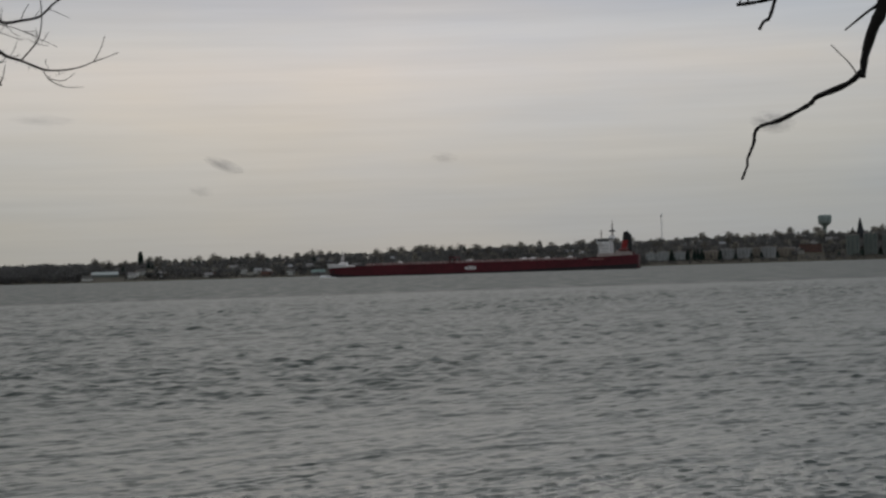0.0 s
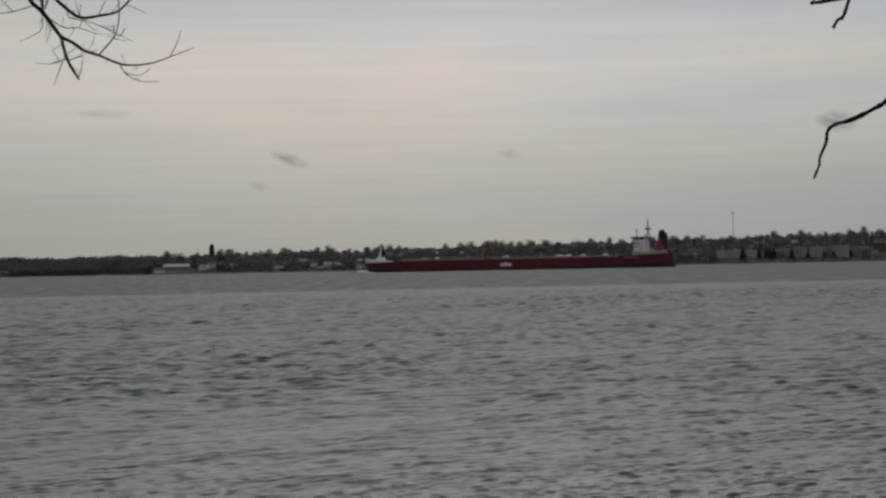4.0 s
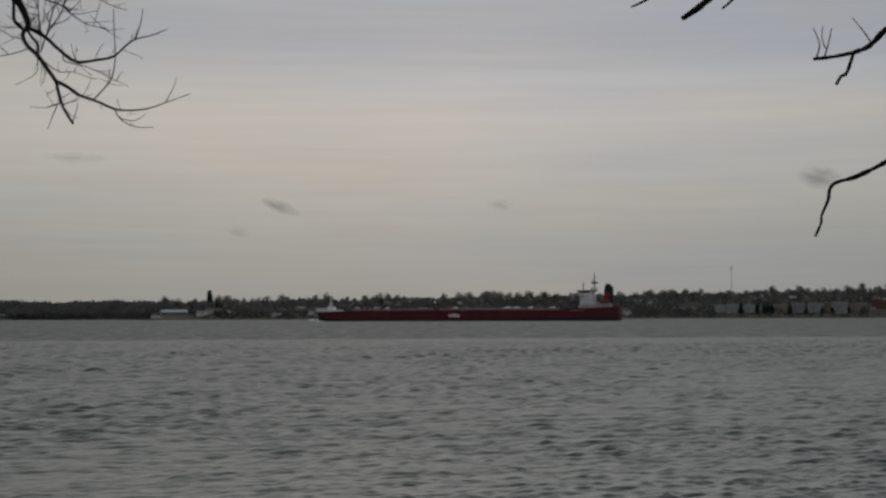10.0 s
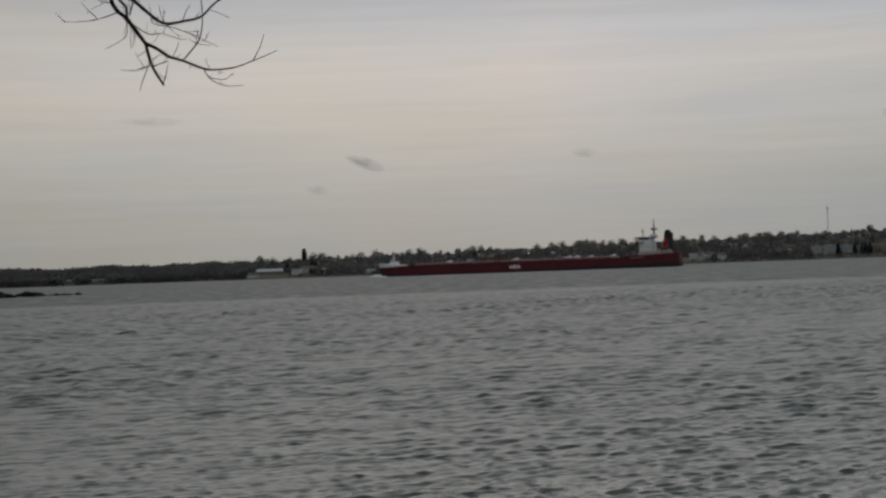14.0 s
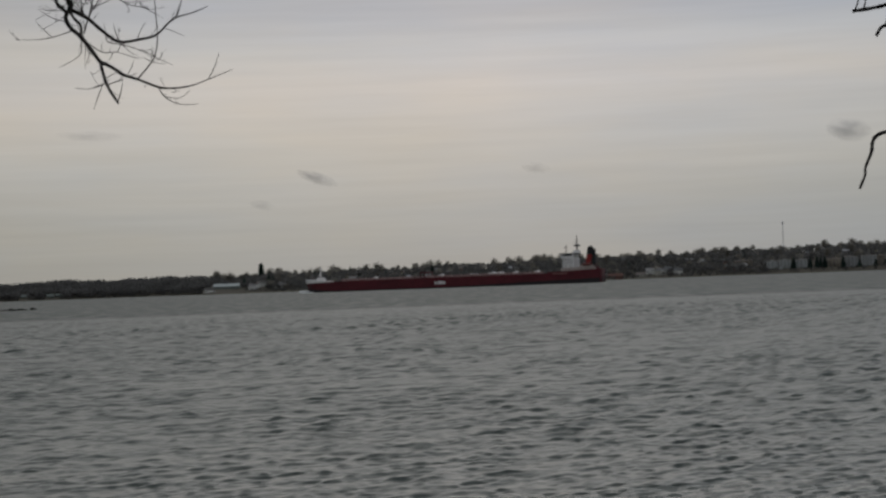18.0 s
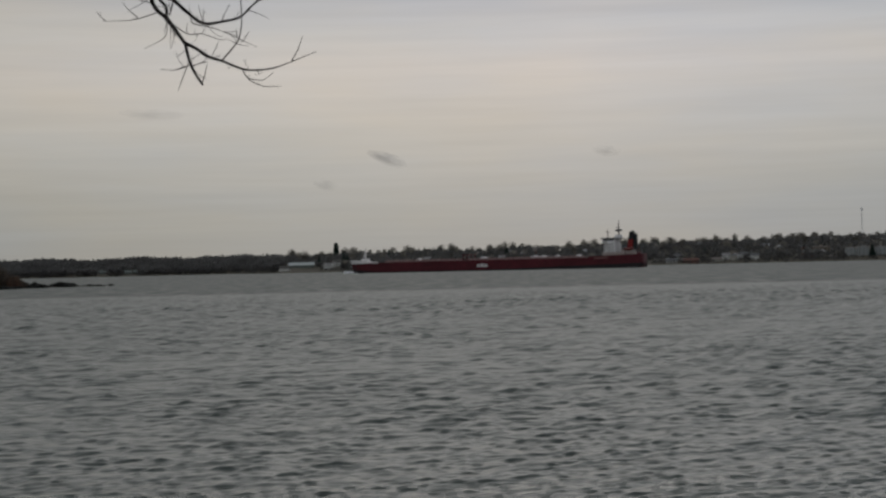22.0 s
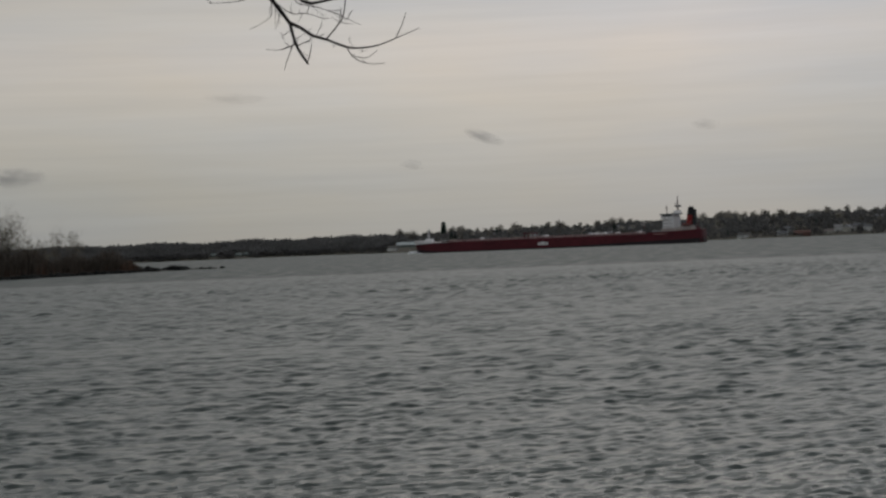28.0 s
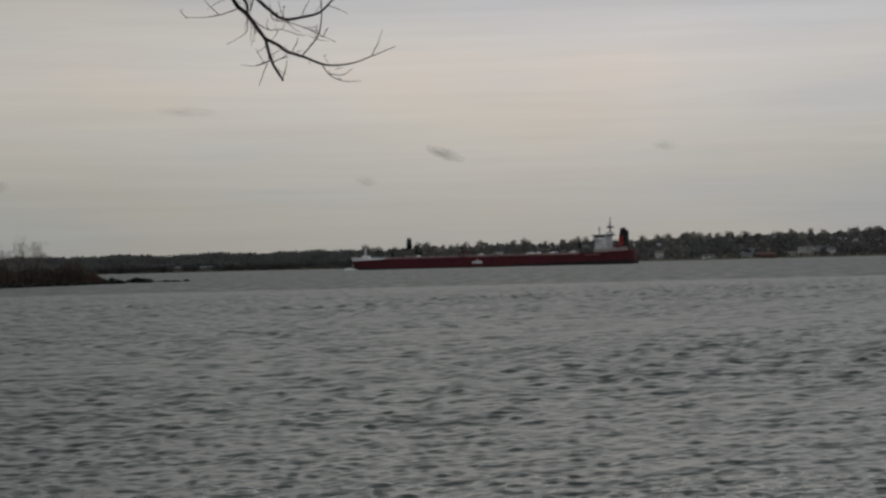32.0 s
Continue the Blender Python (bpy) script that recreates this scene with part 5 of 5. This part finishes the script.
def east_tree():
    ob = tagged(new("overhanging_tree"), "dark leafless tree with bare knotty boughs over the water", "tree")
    ob.location = (0.008, 0.058, 0.005)
    part("trunk", Mesh().tube([(5.3, 4.6, 0.7), (5.2, 4.7, 2.2), (5.0, 4.8, 3.8), (4.7, 4.9, 5.6), (4.5, 5.0, 8.0)], [0.30, 0.25, 0.21, 0.16, 0.08], 12), BARK, ob, smooth=True)
    limb("bough", ob, [(4.78, 4.85, 5.2), (3.9, 5.3, 4.75), (3.25, 5.65, 4.2), (2.955, 5.71, 3.71), (2.895, 5.727, 3.478), (2.859, 5.745, 3.391), (2.827, 5.761, 3.281), (2.817, 5.764, 3.196)], 0.046, 0.0115, seed=20, knots=.16)
    a = limb("branch", ob, [(2.824, 5.763, 3.231), (2.778, 5.82, 3.18), (2.694, 5.921, 3.141), (2.67, 5.931, 3.116), (2.626, 5.951, 3.089), (2.549, 5.984, 3.051), (2.484, 6.011, 3.032), (2.460, 6.02, 3.005), (2.454, 6.023, 2.962), (2.43, 6.034, 2.90), (2.428, 6.034, 2.872), (2.406, 6.043, 2.816)], 0.0120, 0.0040, seed=21, knots=.34)
    limb("twig", ob, [(2.80, 5.78, 3.213), (2.77, 5.787, 3.261), (2.71, 5.816, 3.335)], 0.0035, 0.0014, mat=TWIG, seed=22)
    limb("branch", ob, [(2.940, 5.71, 3.60), (2.907, 5.721, 3.511), (2.832, 5.758, 3.45), (2.761, 5.792, 3.39)], 0.010, 0.0034, seed=23, knots=.15)
    limb("bough", ob, [(4.6, 4.9, 5.9), (3.7, 5.5, 5.0), (3.1, 5.75, 4.15), (2.86, 5.85, 3.80), (2.77, 5.885, 3.715), (2.707, 5.915, 3.663), (2.66, 5.936, 3.633)], 0.042, 0.011, seed=24, knots=.2)
    limb("branch", ob, [(2.66, 5.936, 3.633), (2.609, 5.959, 3.577), (2.554, 5.982, 3.554), (2.483, 6.012, 3.54), (2.407, 6.042, 3.533)], 0.011, 0.0058, seed=25, knots=.3)
    limb("branch", ob, [(2.552, 5.983, 3.550), (2.528, 5.993, 3.473), (2.507, 6.002, 3.459), (2.489, 6.009, 3.426)], 0.0078, 0.0052, seed=26, knots=.3)
    limb("twig", ob, [(2.619, 5.954, 3.585), (2.588, 5.968, 3.64), (2.549, 5.984, 3.695)], 0.0035, 0.0015, mat=TWIG, seed=27)
    limb("twig", ob, [(2.418, 6.04, 3.535), (2.43, 6.03, 3.59), (2.408, 6.04, 3.66)], 0.0036, 0.0018, mat=TWIG, seed=28)
    limb("twig", ob, [(2.450, 6.03, 3.54), (2.462, 6.02, 3.59), (2.478, 6.02, 3.655)], 0.0036, 0.0018, mat=TWIG, seed=29)
    limb("twig", ob, [(2.452, 6.025, 3.575), (2.440, 6.03, 3.62), (2.446, 6.03, 3.67)], 0.0028, 0.0014, mat=TWIG, seed=45)
    # boughs that reach in from above
    limb("bough", ob, [(4.5, 5.0, 6.8), (3.6, 5.5, 6.0), (2.7, 5.95, 4.75), (2.22, 6.11, 4.05), (2.095, 6.157, 3.876), (2.022, 6.181, 3.80), (1.973, 6.197, 3.757), (1.914, 6.216, 3.717)], 0.034, 0.0090, seed=30, knots=.2)
    limb("branch", ob, [(2.32, 6.08, 4.2), (2.19, 6.12, 3.91), (2.136, 6.143, 3.827), (2.103, 6.155, 3.783), (2.068, 6.166, 3.753)], 0.010, 0.0040, seed=31, knots=.1)
    limb("branch", ob, [(2.22, 6.11, 4.05), (2.0, 6.18, 3.96), (1.835, 6.239, 3.842), (1.774, 6.257, 3.799), (1.716, 6.273, 3.772)], 0.010, 0.0038, seed=32, knots=.1)
    for n in range(5):
        rng = random.Random(150 + n)
        limb("bough", ob, [(4.7 - 0.05 * n, 4.9, 5.6 + 0.5 * n), (4.0 + rng.uniform(-.5, 1), 5 + rng.uniform(-1, 1.5), 6.6 + 0.5 * n), (3.4 + rng.uniform(-.8, 1.5), 5 + rng.uniform(-2, 2), 7.3 + 0.6 * n)], 0.06, 0.01, seed=40 + n)


west_tree()
east_tree()


# ---- scraps of low cloud under the overcast ----
def cloud_material(long, tall, thick):
    m = bpy.data.materials.new("thin_grey_cloud")
    m.use_nodes = True
    n, l = m.node_tree.nodes, m.node_tree.links
    b = n["Principled BSDF"]
    b.inputs["Base Color"].default_value, b.inputs["Roughness"].default_value = (0.42, 0.42, 0.46, 1), 1.0
    b.inputs["Specular IOR Level"].default_value = 0
    tc, t, mp = n.new("ShaderNodeTexCoord"), n.new("ShaderNodeTexNoise"), n.new("ShaderNodeMapping")
    mp.inputs["Scale"].default_value = (0.022, 0.03, 0.05)
    l.new(tc.outputs["Object"], mp.inputs["Vector"])
    l.new(mp.outputs[0], t.inputs["Vector"])
    t.inputs["Scale"].default_value, t.inputs["Detail"].default_value = 1.0, 4
    rr = n.new("ShaderNodeMapRange")
    rr.inputs[1].default_value, rr.inputs[2].default_value = 0.25, 0.62
    rr.inputs[3].default_value, rr.inputs[4].default_value = 0.0, thick
    l.new(t.outputs[0], rr.inputs[0])
    # the wisp thins out towards its rim
    mg, g = n.new("ShaderNodeMapping"), n.new("ShaderNodeTexGradient")
    mg.inputs["Scale"].default_value = (1.7 / long, 0.2 / long, 1.7 / tall)
    g.gradient_type = "SPHERICAL"
    l.new(tc.outputs["Object"], mg.inputs["Vector"])
    l.new(mg.outputs[0], g.inputs["Vector"])
    mul = n.new("ShaderNodeMath")
    mul.operation = "MULTIPLY"
    l.new(rr.outputs[0], mul.inputs[0])
    l.new(g.outputs["Fac"], mul.inputs[1])
    l.new(mul.outputs[0], b.inputs["Alpha"])
    return m


def cloud_scrap(label, seed, long, tall, thick):
    """A wisp: two thin curved veils, one behind the other."""
    m, n = Mesh(), 10
    for veil in range(2):
        k0 = len(m.v)
        for i in range(n + 1):
            for j in range(n + 1):
                u, v = -1 + 2 * i / n, -1 + 2 * j / n
                m.v.append((u * long * 0.62, 8 * veil + 10 * (u * u + v * v) + 2 * math.sin(3 * u + seed), v * tall * 0.62))
        m.f += [(k0 + i * (n + 1) + j, k0 + (i + 1) * (n + 1) + j, k0 + (i + 1) * (n + 1) + j + 1, k0 + i * (n + 1) + j + 1) for i in range(n) for j in range(n)]
    return tagged(new("cloud_scrap", m.data("cloud_scrap", cloud_material(long, tall, thick), True)), label, "cloud", "cloud scraps")


def cloud_pose(az, el, drift, tilt, t):
    x, y = place(az + drift * t, 4600)
    return pose(x, y, 2.5 + 4600 * math.tan(radians(el)), 0, 0, az + drift * t) @ pose(0, 0, 0, 0, tilt, 0)


CLOUDS = [(cloud_scrap("small ragged grey cloud below the overcast", 1, 112, 32, 0.43), -3.05, 4.02, 0.052, 20),
          (cloud_scrap("faint small grey cloud low in the sky", 2, 66, 28, 0.18), -2.2, 3.10, 0.115, 8),
          (cloud_scrap("grey cloud scrap below the overcast", 3, 115, 60, 0.42), -22.75, 4.92, 0.090, 8),
          (cloud_scrap("flat grey cloud scrap in the west", 4, 170, 52, 0.42), 14.6, 3.1, 0.02, 0),
          (cloud_scrap("faint small cloud scrap", 5, 76, 30, 0.18), -11.0, 4.10, 0.052, 6),
          (cloud_scrap("faint long cloud scrap high in the west", 6, 170, 30, 0.15), 3.25, 5.7, 0.145, 2)]


# ---- what moves ----
def motions():
    seconds = [k * 0.5 for k in range(65)]
    walk(SHIP, [(t, ship_pose(t)) for t in seconds])
    walk(WATER, [(t, pose(-0.8 * t, 0, 0)) for t in seconds])
    for ob, az, el, drift, tilt in CLOUDS:
        walk(ob, [(t, cloud_pose(az, el, drift, tilt, t)) for t in seconds])


motions()
